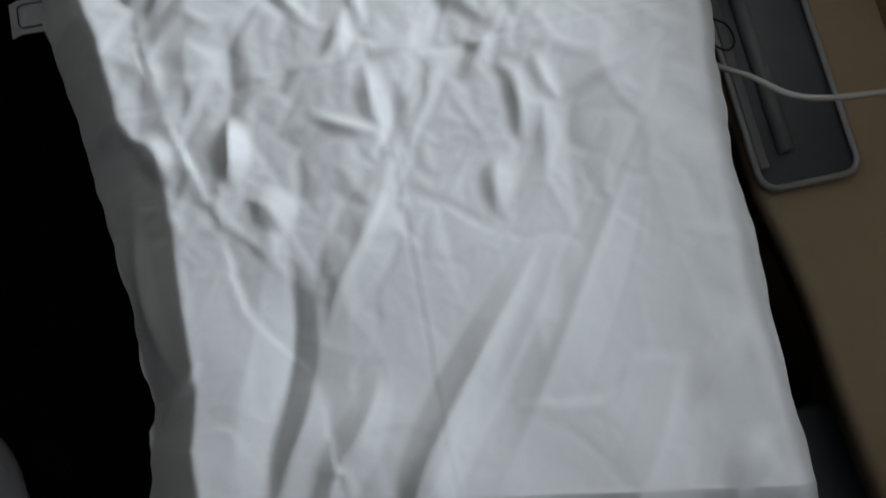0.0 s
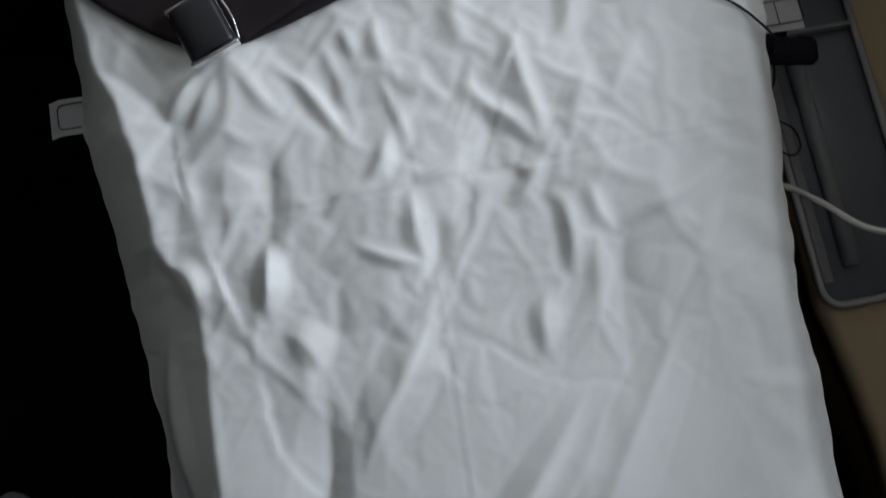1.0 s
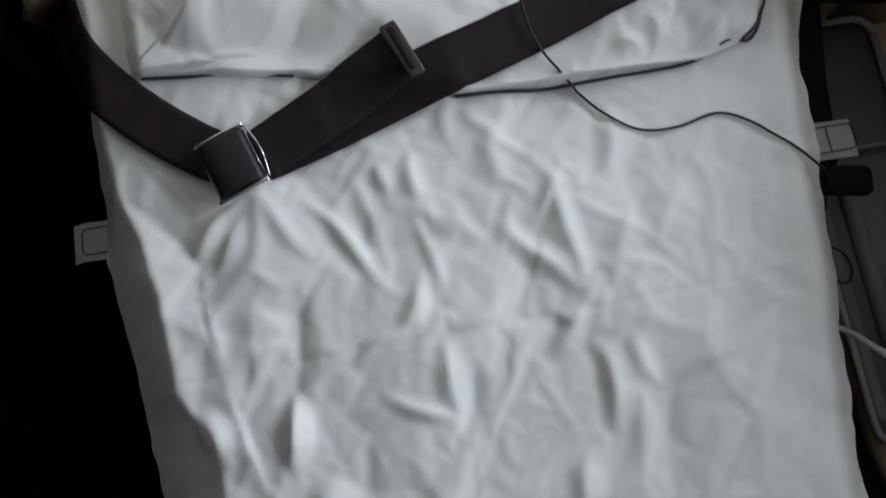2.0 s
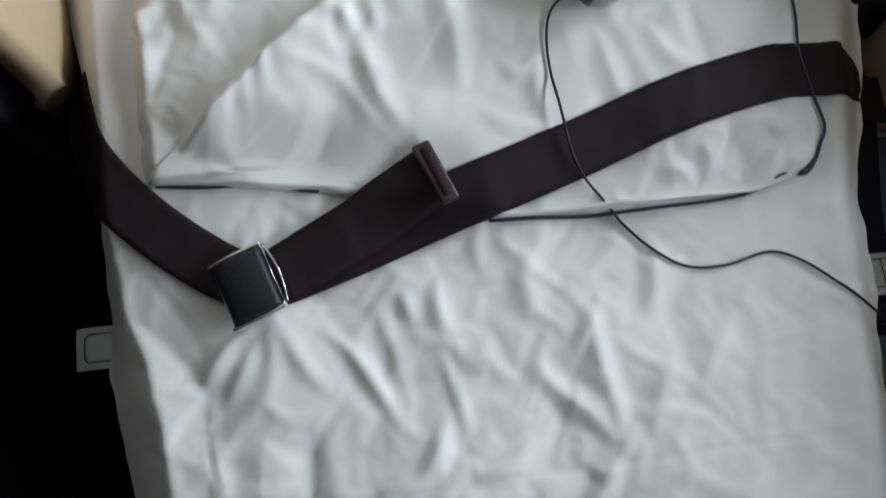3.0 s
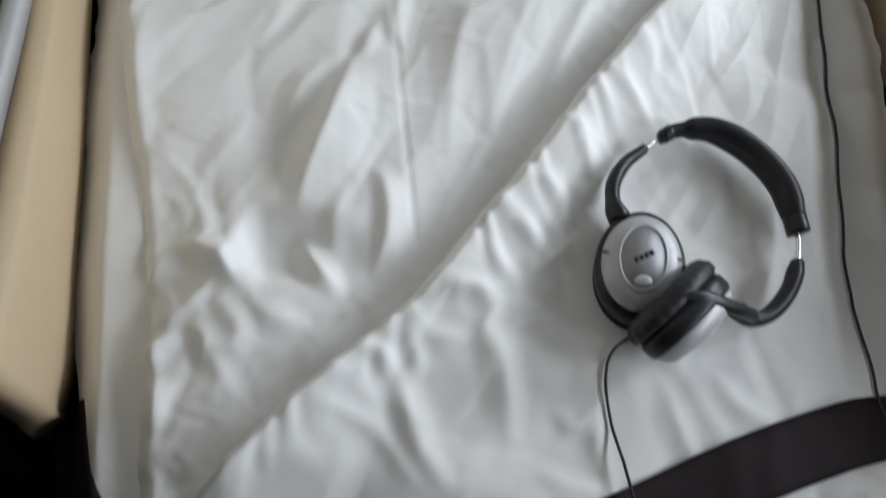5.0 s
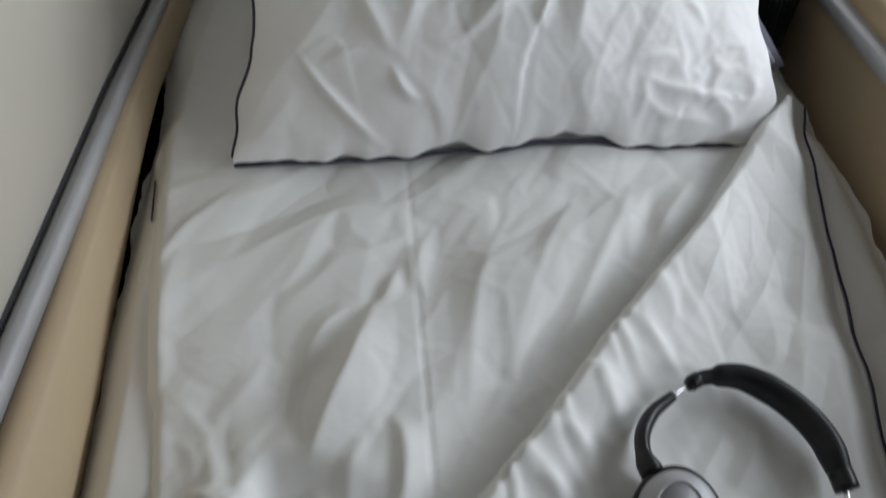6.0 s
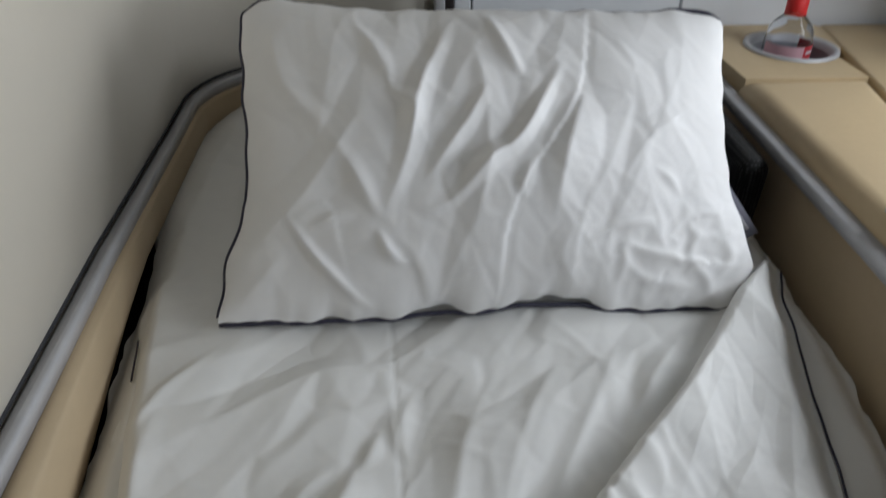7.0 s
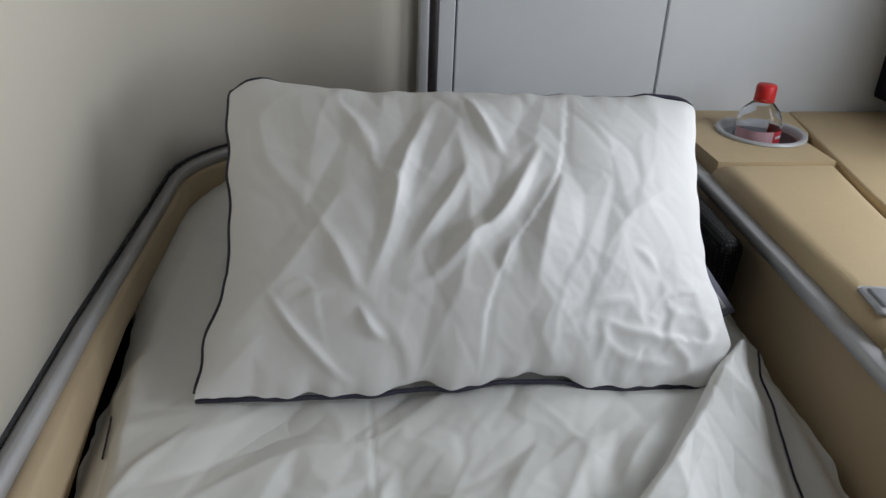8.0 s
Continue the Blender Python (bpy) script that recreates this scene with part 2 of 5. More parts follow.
# Folds: the line that each runs along, and its height and its width on either side in millimetres
# long soft folds at the foot of the pad
PAD_FOOT_A = (
    (((-0.075, -0.06), (-0.058, 0.015), (-0.040, 0.075), (-0.019, 0.142), (-0.010, 0.203), (-0.007, 0.257)), (-7, 26, 16)),
    (((-0.053, 0.295), (-0.045, 0.333), (-0.041, 0.373)), (9, 8, 12)),
    (((-0.009, 0.241), (-0.020, 0.269), (-0.041, 0.284)), (5, 12, 16)),
    (((0.010, 0.135), (0.030, 0.179), (0.061, 0.221), (0.089, 0.265), (0.106, 0.307)), (6, 20, 22)),
    (((0.030, -0.09), (0.066, -0.013), (0.090, 0.026), (0.134, 0.082), (0.185, 0.139), (0.232, 0.195)), (8, 16, 24)),
    (((0.120, -0.04), (0.176, 0.037), (0.239, 0.117), (0.299, 0.198), (0.354, 0.285)), (4, 18, 24)),
    (((-0.035, -0.07), (-0.004, 0.000), (0.017, 0.028), (0.041, 0.067), (0.054, 0.105)), (5, 14, 16)),
    (((-0.075, -0.07), (-0.044, 0.012), (-0.021, 0.061), (-0.002, 0.112)), (4, 12, 18)),
)
PAD_FOOT_B = (
    (((0.010, -0.12), (0.076, -0.015), (0.125, 0.060)), (4, 14, 18)),
    (((0.190, -0.12), (0.236, -0.052), (0.281, 0.003), (0.342, 0.094)), (3, 20, 25)),
    (((0.318, 0.031), (0.361, 0.063), (0.408, 0.091)), (4, 12, 10)),
    (((0.332, -0.039), (0.364, -0.005), (0.408, 0.021)), (4, 12, 10)),
    (((0.357, -0.064), (0.402, -0.040)), (4, 10, 8)),
    (((-0.132, 0.121), (-0.149, 0.170), (-0.159, 0.236), (-0.152, 0.316)), (6, 8, 14)),
    (((-0.109, 0.307), (-0.117, 0.349), (-0.145, 0.367)), (6, 14, 10)),
    (((-0.166, 0.055), (-0.134, 0.106), (-0.106, 0.141)), (6, 7, 9)),
    (((0.153, 0.062), (0.208, 0.124), (0.239, 0.169)), (3, 10, 14)),
)
PAD_FOOT = PAD_FOOT_A + PAD_FOOT_B
# creases in the middle of the pad
PAD_MID_A = (
    (((0.101, 0.322), (0.097, 0.353), (0.100, 0.397)), (6, 10, 9)),
    (((0.101, 0.302), (0.115, 0.340), (0.120, 0.375)), (-5, 8, 10)),
    (((0.230, 0.280), (0.238, 0.319), (0.237, 0.356), (0.221, 0.368)), (7, 9, 14)),
    (((0.194, 0.216), (0.198, 0.258), (0.212, 0.281)), (5, 9, 12)),
    (((0.033, 0.354), (0.066, 0.335), (0.101, 0.322)), (4, 5, 6)),
    (((0.230, 0.408), (0.210, 0.443), (0.185, 0.466), (0.167, 0.500)), (6, 10, 10)),
    (((0.233, 0.403), (0.231, 0.442), (0.223, 0.498), (0.223, 0.555)), (6, 14, 10)),
)
PAD_MID_B = (
    (((0.185, 0.359), (0.210, 0.381), (0.229, 0.401)), (5, 8, 10)),
    (((0.200, 0.406), (0.213, 0.394), (0.231, 0.404)), (4, 6, 6)),
    (((0.278, 0.316), (0.310, 0.335), (0.357, 0.348), (0.406, 0.374)), (4, 7, 8)),
    (((0.281, 0.319), (0.268, 0.345), (0.265, 0.377)), (4, 9, 9)),
    (((0.296, 0.436), (0.324, 0.481), (0.353, 0.521)), (5, 18, 22)),
    (((0.272, 0.513), (0.285, 0.550), (0.289, 0.597)), (4, 12, 14)),
    (((0.256, 0.410), (0.270, 0.451), (0.296, 0.497)), (3, 12, 14)),
    (((0.182, 0.523), (0.171, 0.553), (0.175, 0.605)), (3, 14, 14)),
)
PAD_MID = PAD_MID_A + PAD_MID_B
# creases pulled by the buckle
PAD_BELT_A = (
    (((-0.124, 0.500), (-0.103, 0.526), (-0.083, 0.550)), (5, 7, 8)),
    (((-0.106, 0.478), (-0.084, 0.512), (-0.069, 0.543)), (4, 7, 9)),
    (((0.050, 0.449), (0.028, 0.493), (0.010, 0.521), (-0.017, 0.554)), (6, 9, 7)),
    (((-0.006, 0.482), (-0.028, 0.511), (-0.049, 0.554)), (4, 9, 9)),
    (((0.060, 0.465), (0.046, 0.526), (0.033, 0.568)), (4, 9, 10)),
    (((0.073, 0.538), (0.065, 0.548), (0.061, 0.574)), (5, 7, 7)),
    (((0.101, 0.519), (0.092, 0.549), (0.095, 0.583)), (5, 9, 7)),
)
PAD_BELT_B = (
    (((0.100, 0.421), (0.100, 0.464), (0.085, 0.522)), (3, 5, 6)),
    (((-0.072, 0.372), (-0.074, 0.419), (-0.065, 0.471)), (5, 16, 20)),
    (((-0.046, 0.337), (-0.034, 0.407), (-0.028, 0.475)), (-5, 18, 14)),
    (((-0.101, 0.387), (-0.118, 0.442), (-0.114, 0.495)), (4, 14, 12)),
    (((0.011, 0.378), (0.040, 0.399), (0.077, 0.403)), (4, 10, 8)),
    (((0.048, 0.403), (0.072, 0.420), (0.088, 0.455)), (4, 8, 9)),
    (((0.102, 0.402), (0.137, 0.409), (0.160, 0.432)), (4, 9, 9)),
)
PAD_BELT = PAD_BELT_A + PAD_BELT_B
# long folds of the duvet
DUVET_LONG_A = (
    (((-0.030, 0.942), (-0.017, 0.987), (0.012, 1.053), (0.035, 1.130)), (11, 20, 26)),
    (((0.009, 0.869), (-0.015, 0.909), (-0.030, 0.942)), (7, 12, 12)),
    (((-0.082, 0.895), (-0.102, 0.920), (-0.136, 0.941)), (7, 12, 14)),
    (((-0.079, 0.890), (-0.089, 0.916), (-0.078, 0.932)), (5, 9, 6)),
    (((0.032, 0.884), (0.052, 0.929), (0.052, 0.974), (0.036, 1.000)), (4.5, 10, 14)),
    (((-0.045, 1.032), (-0.014, 1.097), (0.019, 1.123)), (4, 14, 18)),
)
DUVET_LONG_B = (
    (((0.108, 0.969), (0.127, 1.084), (0.153, 1.166), (0.201, 1.267)), (5, 30, 34)),
    (((0.152, 1.021), (0.198, 1.138), (0.271, 1.271)), (6, 34, 38)),
    (((0.197, 1.037), (0.269, 1.156), (0.331, 1.265)), (6, 30, 30)),
    (((0.298, 1.129), (0.353, 1.204), (0.414, 1.283)), (5, 14, 16)),
    (((-0.193, 1.165), (-0.166, 1.227), (-0.109, 1.294)), (2, 6, 8)),
    (((-0.171, 1.038), (-0.176, 1.119), (-0.165, 1.219)), (2, 12, 14)),
)
DUVET_LONG = DUVET_LONG_A + DUVET_LONG_B
# small folds of the duvet
DUVET_SMALL_A = (
    (((0.029, 1.112), (0.044, 1.126), (0.060, 1.167)), (5, 8, 8)),
    (((0.082, 1.115), (0.074, 1.154), (0.093, 1.210)), (4, 9, 10)),
    (((-0.166, 0.895), (-0.157, 0.909), (-0.132, 0.928)), (5, 8, 8)),
    (((-0.163, 0.868), (-0.130, 0.870), (-0.096, 0.904)), (6, 9, 9)),
    (((-0.148, 0.818), (-0.155, 0.845), (-0.167, 0.842)), (6, 8, 8)),
    (((-0.156, 0.904), (-0.168, 0.942), (-0.171, 0.987)), (4, 7, 9)),
    (((-0.113, 0.821), (-0.107, 0.847), (-0.125, 0.863)), (5, 8, 10)),
    (((-0.016, 0.852), (-0.051, 0.860), (-0.074, 0.882)), (5, 10, 10)),
)
DUVET_SMALL_B = (
    (((-0.139, 0.850), (-0.136, 0.878), (-0.147, 0.898)), (4, 8, 8)),
    (((0.011, 0.893), (0.003, 0.936), (0.024, 0.980)), (4, 10, 10)),
    (((-0.129, 0.994), (-0.087, 1.034), (-0.068, 1.078)), (3, 12, 16)),
    (((-0.114, 1.132), (-0.060, 1.174), (-0.026, 1.247)), (2.5, 14, 20)),
    (((-0.041, 0.806), (-0.016, 0.825), (0.010, 0.854)), (4, 14, 14)),
    (((-0.166, 0.818), (-0.159, 0.842), (-0.123, 0.854)), (6, 7, 9)),
    (((-0.152, 0.769), (-0.147, 0.800), (-0.154, 0.828)), (6, 8, 9)),
    (((-0.118, 0.829), (-0.079, 0.846), (-0.102, 0.888)), (5, 10, 12)),
)
DUVET_SMALL = DUVET_SMALL_A + DUVET_SMALL_B
# tucks along the turned edge
FLAP_EDGE_A = (
    (((0.238, 0.939), (0.234, 0.991), (0.231, 1.036)), (7, 8, 10)),
    (((0.209, 0.928), (0.198, 0.949), (0.178, 0.962)), (6, 8, 7)),
    (((0.181, 0.888), (0.171, 0.910), (0.152, 0.922)), (6, 8, 7)),
    (((0.163, 0.864), (0.144, 0.883), (0.131, 0.911)), (6, 9, 8)),
    (((0.303, 1.003), (0.287, 1.045), (0.279, 1.081)), (5, 9, 10)),
    (((0.336, 1.007), (0.413, 1.091), (0.469, 1.184)), (5, 12, 15)),
)
FLAP_EDGE_B = (
    (((0.421, 1.012), (0.455, 1.095), (0.497, 1.190)), (5, 10, 12)),
    (((0.317, 1.035), (0.369, 1.118), (0.439, 1.222)), (4, 14, 16)),
    (((0.302, 0.881), (0.338, 0.916), (0.370, 0.966)), (4, 10, 11)),
    (((0.290, 0.904), (0.308, 0.924), (0.333, 0.957)), (4, 9, 10)),
    (((0.117, 0.822), (0.134, 0.848), (0.115, 0.874)), (5, 11, 10)),
    (((0.117, 0.824), (0.083, 0.825), (0.061, 0.852)), (6, 10, 8)),
)
FLAP_EDGE = FLAP_EDGE_A + FLAP_EDGE_B
# folds of the flap towards its hem
FLAP_LOW_A = (
    (((0.089, 0.693), (0.062, 0.740), (0.049, 0.795), (0.024, 0.826)), (7, 10, 13)),
    (((0.067, 0.787), (0.064, 0.821), (0.054, 0.845)), (6, 8, 7)),
    (((0.132, 0.726), (0.135, 0.801), (0.110, 0.849)), (8, 16, 13)),
    (((0.083, 0.683), (0.059, 0.711), (0.024, 0.760), (-0.028, 0.785)), (3, 6, 8)),
    (((0.042, 0.790), (0.038, 0.813), (0.017, 0.826)), (6, 7, 7)),
    (((0.085, 0.858), (0.114, 0.863), (0.143, 0.846)), (5, 7, 7)),
)
FLAP_LOW_B = (
    (((0.168, 0.765), (0.188, 0.746), (0.205, 0.766)), (5, 9, 8)),
    (((0.211, 0.691), (0.203, 0.734), (0.214, 0.792)), (4, 8, 9)),
    (((0.285, 0.698), (0.272, 0.731), (0.265, 0.781)), (5, 12, 10)),
    (((0.354, 0.727), (0.324, 0.746), (0.306, 0.781)), (4, 10, 10)),
    (((0.147, 0.719), (0.174, 0.701), (0.207, 0.697)), (4, 9, 9)),
    (((0.288, 0.613), (0.264, 0.611), (0.260, 0.636)), (4, 8, 8)),
    (((0.027, 0.614), (0.012, 0.654), (-0.006, 0.676)), (5, 9, 8)),
)
FLAP_LOW = FLAP_LOW_A + FLAP_LOW_B
# crumpled corner of the flap
FLAP_CORNER = (
    (((0.365, 0.647), (0.374, 0.666), (0.401, 0.676), (0.433, 0.664)), (8, 8, 10)),
    (((0.370, 0.626), (0.396, 0.635), (0.416, 0.656)), (7, 7, 7)),
    (((0.410, 0.631), (0.429, 0.639), (0.446, 0.658)), (7, 7, 7)),
    (((0.337, 0.630), (0.346, 0.649), (0.335, 0.665)), (5, 8, 9)),
    (((0.400, 0.673), (0.411, 0.664), (0.422, 0.671)), (4, 4, 4)),
    (((0.296, 0.639), (0.316, 0.642), (0.332, 0.625)), (4, 7, 7)),
)


def pad_crest(y):
    """Where the top of the pad breaks over to its aisle side."""
    return np.interp(y, (0.03, 0.112, 0.19, 0.30, 0.334, 0.386, 0.472, 0.53, 0.58, 0.7, 1.0, 1.5, 2.0), (-0.126, -0.113, -0.113, -0.111, -0.120, -0.146, -0.152, -0.166, -0.188, -0.198, -0.20, -0.20, -0.15))


def pad_floor(x, y):
    """The even top of the mattress pad, without its creases."""
    dl, dr = x - bed_left(y), bed_right(y) - x
    down = np.clip(1 - dl / (pad_crest(y) - bed_left(y)), 0, 1)
    head = sstep(1.40, 1.70, y)
    return bed_base(y) + 0.030 * head - (0.06 - 0.022 * sstep(0.70, 0.95, y) - 0.013 * head) * down ** 1.15 - 0.03 * (1 - sstep(0.0, 0.05, dr)) ** 2 - 0.004


def pad_start(x, y):
    z = pad_floor(x, y) + 0.004 + folds(x, y, PAD_FOOT, 1.15) + folds(x, y, PAD_MID, 0.8) + folds(x, y, PAD_BELT, 0.75)
    mid = sstep(0.16, 0.28, y) * sstep(0.78, 0.62, y) * (1 - 0.35 * sstep(0.28, 0.42, x))
    z = z + (0.0016 + 0.0040 * mid) * facets(x, y, 0.060, 11, 0.25, 1.5) + (0.0005 + 0.0013 * mid) * facets(x, y, 0.026, 17, -0.4, 1.5)
    z = z + 0.0030 * perlin(x / 0.11, y / 0.11, 5)
    head = sstep(1.3, 1.45, y)
    z = z + 0.006 * head * facets(x, y, 0.07, 29, 0.9, 1.6) + 0.002 * head * facets(x, y, 0.03, 33, 0.5, 1.6)
    return z + 0.003 * sstep(0.09, 0.03, bed_right(y) - x) * facets(x, y, 0.024, 27, 1.2, 2.5)


def pad_slack(x, y):
    """How much cloth there is to spare, across and along."""
    mid = sstep(0.12, 0.30, y) * sstep(0.75, 0.6, y)
    calm = 1 - 0.55 * sstep(0.25, 0.42, x)
    return (0.002 + 0.005 * mid) * calm, (0.002 + 0.005 * mid) * calm


def pad_press(x, y):
    """Pressed-in fold lines."""
    seam = np.interp(y, (-0.06, 0.11, 0.23, 0.33, 0.55, 0.70), (0.095, 0.10, 0.105, 0.105, 0.098, 0.09)) + 0.002 * perlin(y / 0.05, y * 0, 3)
    z = -0.0004 * np.exp(-((x - seam) / 0.002) ** 2) + 0.0003 * np.exp(-((x - seam - 0.004) / 0.003) ** 2)
    return z - 0.0007 * np.exp(-((y - 0.395 - 0.02 * x) / 0.002) ** 2)


def duvet_left(y):
    return np.interp(y, (0.69, 0.78, 0.88, 0.94, 1.19, 1.41, 1.66), (-0.165, -0.168, -0.168, -0.174, -0.205, -0.223, -0.228))


def duvet_floor(x, y):
    dl = x - duvet_left(y)
    return bed_base(y) + 0.010 - 0.007 * sstep(1.18, 1.28, y) - 0.007 * sstep(1.38, 1.43, y) - 0.020 * (1 - sstep(0.0, 0.026, dl)) ** 1.5 - 0.03 * (1 - sstep(0, 0.05, bed_right(y) - x)) ** 2


def duvet_start(x, y):
    z = duvet_floor(x, y) + 0.004 + folds(x, y, DUVET_LONG, 1.35) + folds(x, y, DUVET_SMALL, 0.65)
    dip = (x + 0.055) / np.where(x < -0.055, 0.022, 0.070)
    z = z - 0.024 * np.exp(-(dip ** 2 + ((y - 0.925 + 0.2 * (x + 0.055)) / 0.032) ** 2) ** 1.6) + 0.010 * np.exp(-((x + 0.03) ** 2 + (y - 0.93) ** 2) / 0.09 ** 2)
    crook = sstep(-0.04, -0.12, x) * sstep(1.10, 0.95, y)
    z = z + 0.0090 * facets(x, y, 0.075, 31, -0.6, 2.0) + 0.0026 * facets(x, y, 0.032, 37, -0.5, 1.7) + 0.003 * crook * facets(x, y, 0.030, 43, 0.8, 1.3)
    return z + 0.004 * perlin(x / 0.13, y / 0.13, 15)


def duvet_slack(x, y):
    crook = sstep(-0.04, -0.12, x) * sstep(1.10, 0.95, y)
    return 0.003 + 0.008 * crook, 0.003 + 0.008 * crook


def flap_left(y):
    return np.interp(y, (0.617, 0.623, 0.645, 0.666, 0.678, 0.692, 0.71, 0.786, 0.831, 0.861, 0.883, 0.933, 0.967, 1.052, 1.104, 1.177, 1.328, 1.385, 1.402),
                     (0.28, 0.146, 0.07, -0.003, -0.073, -0.157, -0.135, -0.045, 0.018, 0.060, 0.083, 0.129, 0.165, 0.239, 0.291, 0.368, 0.489, 0.548, 0.578))


def flap_right(y):
    return np.interp(y, (0.617, 0.625, 0.64, 0.666, 0.752, 0.873, 1.0, 1.094, 1.213, 1.323, 1.385, 1.402),
                     (0.38, 0.42, 0.442, 0.455, 0.447, 0.453, 0.481, 0.503, 0.526, 0.553, 0.578, 0.590))


def flap_floor(x, y):
    """The even top of the turned-over corner of the duvet."""
    df = (x - flap_left(y)) * 0.70
    q = np.clip(df / 0.016, 0, 1)
    roll = np.sqrt(np.maximum(0, 1 - (1 - q) ** 2))
    body = 0.021 + 0.024 * np.exp(-(np.maximum(0, df) / 0.055) ** 2)
    hem = np.interp(x, (-0.157, -0.073, -0.003, 0.07, 0.146, 0.28, 0.4), (0.692, 0.678, 0.666, 0.645, 0.623, 0.617, 0.617))
    edge = 0.18 + 0.82 * sstep(0.0, 0.035, flap_right(y) - x) * sstep(0.0, 0.075, y - hem)
    z = bed_base(y) + 0.003 + body * roll * edge
    return z - 0.02 * (1 - sstep(0, 0.05, bed_right(y) - x)) ** 2


def flap_start(x, y):
    df = np.maximum(0, (x - flap_left(y)) * 0.70)
    near = np.exp(-(df / 0.08) ** 2) * sstep(1.18, 1.02, y) * sstep(0.70, 0.76, y)
    corner = sstep(0.33, 0.42, x) * sstep(0.74, 0.66, y)
    z = flap_floor(x, y) + 0.002 + folds(x, y, FLAP_EDGE, 0.65) + folds(x, y, FLAP_LOW, 0.75) + folds(x, y, FLAP_CORNER, 0.65)
    z = z + 0.0075 * facets(x, y, 0.070, 51, 0.5, 1.8) + 0.0024 * facets(x, y, 0.03, 57, -0.5, 1.5) + 0.003 * corner * facets(x, y, 0.026, 63, 0.2, 1.3)
    s = 0.68 * x + 0.73 * y + 0.6 * df
    f = (s / 0.030 + 0.8 * perlin(s / 0.06, df / 0.06, 65)) % 1.0
    tuck = np.where(f < 0.68, f / 0.68, (1 - f) / 0.32) * np.clip(0.6 + perlin(s / 0.045, df * 0 + 0.5, 67), 0, 1)
    z = z + 0.0065 * tuck * np.exp(-df / 0.035) * sstep(0.0, 0.006, df) * sstep(1.14, 1.04, y) * sstep(0.70, 0.76, y)
    return z + 0.003 * perlin(x / 0.1, y / 0.1, 25) + 0.0020 * near * facets(x, y, 0.024, 61, 0.95, 2.6)


def flap_slack(x, y):
    df = np.maximum(0, (x - flap_left(y)) * 0.70)
    near = np.exp(-(df / 0.10) ** 2) * sstep(1.25, 1.05, y)
    corner = sstep(0.33, 0.42, x) * sstep(0.74, 0.66, y)
    return 0.002 + 0.002 * near + 0.006 * corner, 0.002 + 0.003 * near + 0.006 * corner


def settle(P, slack, floor, turns=160, bend=0.25, sink=1.0e-6):
    """Lets a sheet with cloth to spare buckle into creases over its floor; its rim keeps its plan."""
    P = P.copy()
    flat, first = P[..., :2].copy(), P.copy()
    sx, sy = slack

    def rest(a, b, horizontal, vertical):
        d = first[b] - first[a]
        k = 1 + (sx[a] * horizontal + sy[a] * vertical)
        return np.linalg.norm(d, axis=-1) * k
    full = slice(None)
    sets = []
    for a, b, h, v, w in (((full, slice(0, -1)), (full, slice(1, None)), 1, 0, 1.0), ((slice(0, -1), full), (slice(1, None), full), 0, 1, 1.0),
                          ((slice(0, -1), slice(0, -1)), (slice(1, None), slice(1, None)), 0.5, 0.5, 0.5), ((slice(0, -1), slice(1, None)), (slice(1, None), slice(0, -1)), 0.5, 0.5, 0.5),
                          ((full, slice(0, -3)), (full, slice(3, None)), 1, 0, bend), ((slice(0, -3), full), (slice(3, None), full), 0, 1, bend)):
        sets.append((a, b, rest(a, b, h, v), w))
    old = P.copy()
    for turn in range(turns):
        move = np.zeros_like(P)
        for a, b, length, w in sets:
            d = P[b] - P[a]
            ln = np.sqrt((d * d).sum(-1)) + 1e-12
            c = d * (0.5 * w * (ln - length) / ln)[..., None]
            move[a] += c
            move[b] -= c
        nxt = P + 0.42 * move + 0.86 * (P - old)
        old = P
        P = nxt
        P[..., 2] -= sink
        P[..., 2] = np.maximum(P[..., 2], floor - 0.022)
        P[..., 2] = np.minimum(P[..., 2], floor + 0.034)
        for rim in ((0, full), (-1, full), (full, 0), (full, -1)):
            P[rim + (slice(0, 2),)] = flat[rim]
    for _ in range(1):
        Q = P.copy()
        Q[1:-1, 1:-1, 2] = 0.76 * P[1:-1, 1:-1, 2] + 0.06 * (P[:-2, 1:-1, 2] + P[2:, 1:-1, 2] + P[1:-1, :-2, 2] + P[1:-1, 2:, 2])
        P = Q
    return P


LAYERS = []


def add_layer(P):
    r, c = P.shape[:2]
    idx = np.arange(r * c).reshape(r, c)
    f = np.stack([idx[:-1, :-1], idx[:-1, 1:], idx[1:, 1:], idx[1:, :-1]], -1).reshape(-1, 4)
    LAYERS.append(BVHTree.FromPolygons(P.reshape(-1, 3).tolist(), f.tolist()))


def top_z(x, y):
    """Height of the uppermost cloth laid so far."""
    x, y = np.broadcast_arrays(np.asarray(x, float), np.asarray(y, float))
    out = np.full(x.shape, 0.50)
    flat_out, fx, fy = out.reshape(-1), x.reshape(-1), y.reshape(-1)
    for k in range(len(fx)):
        for tree in LAYERS:
            hit = tree.ray_cast(Vector((fx[k], fy[k], 1.2)), Vector((0, 0, -1)))
            if hit[0] is not None:
                flat_out[k] = max(flat_out[k], hit[0].z)
    return flat_out.reshape(x.shape)


# ---- setting ----
FLOOR_Z, CEIL_Z, BACK_Y, FRONT_Y, AISLE_X = 0.0, 2.15, 2.045, -1.7, -1.7


def setting(name, bm, material, label, smooth=False):
    return tagged(part(name, bm, material, None, label, smooth), label, kind="structure")


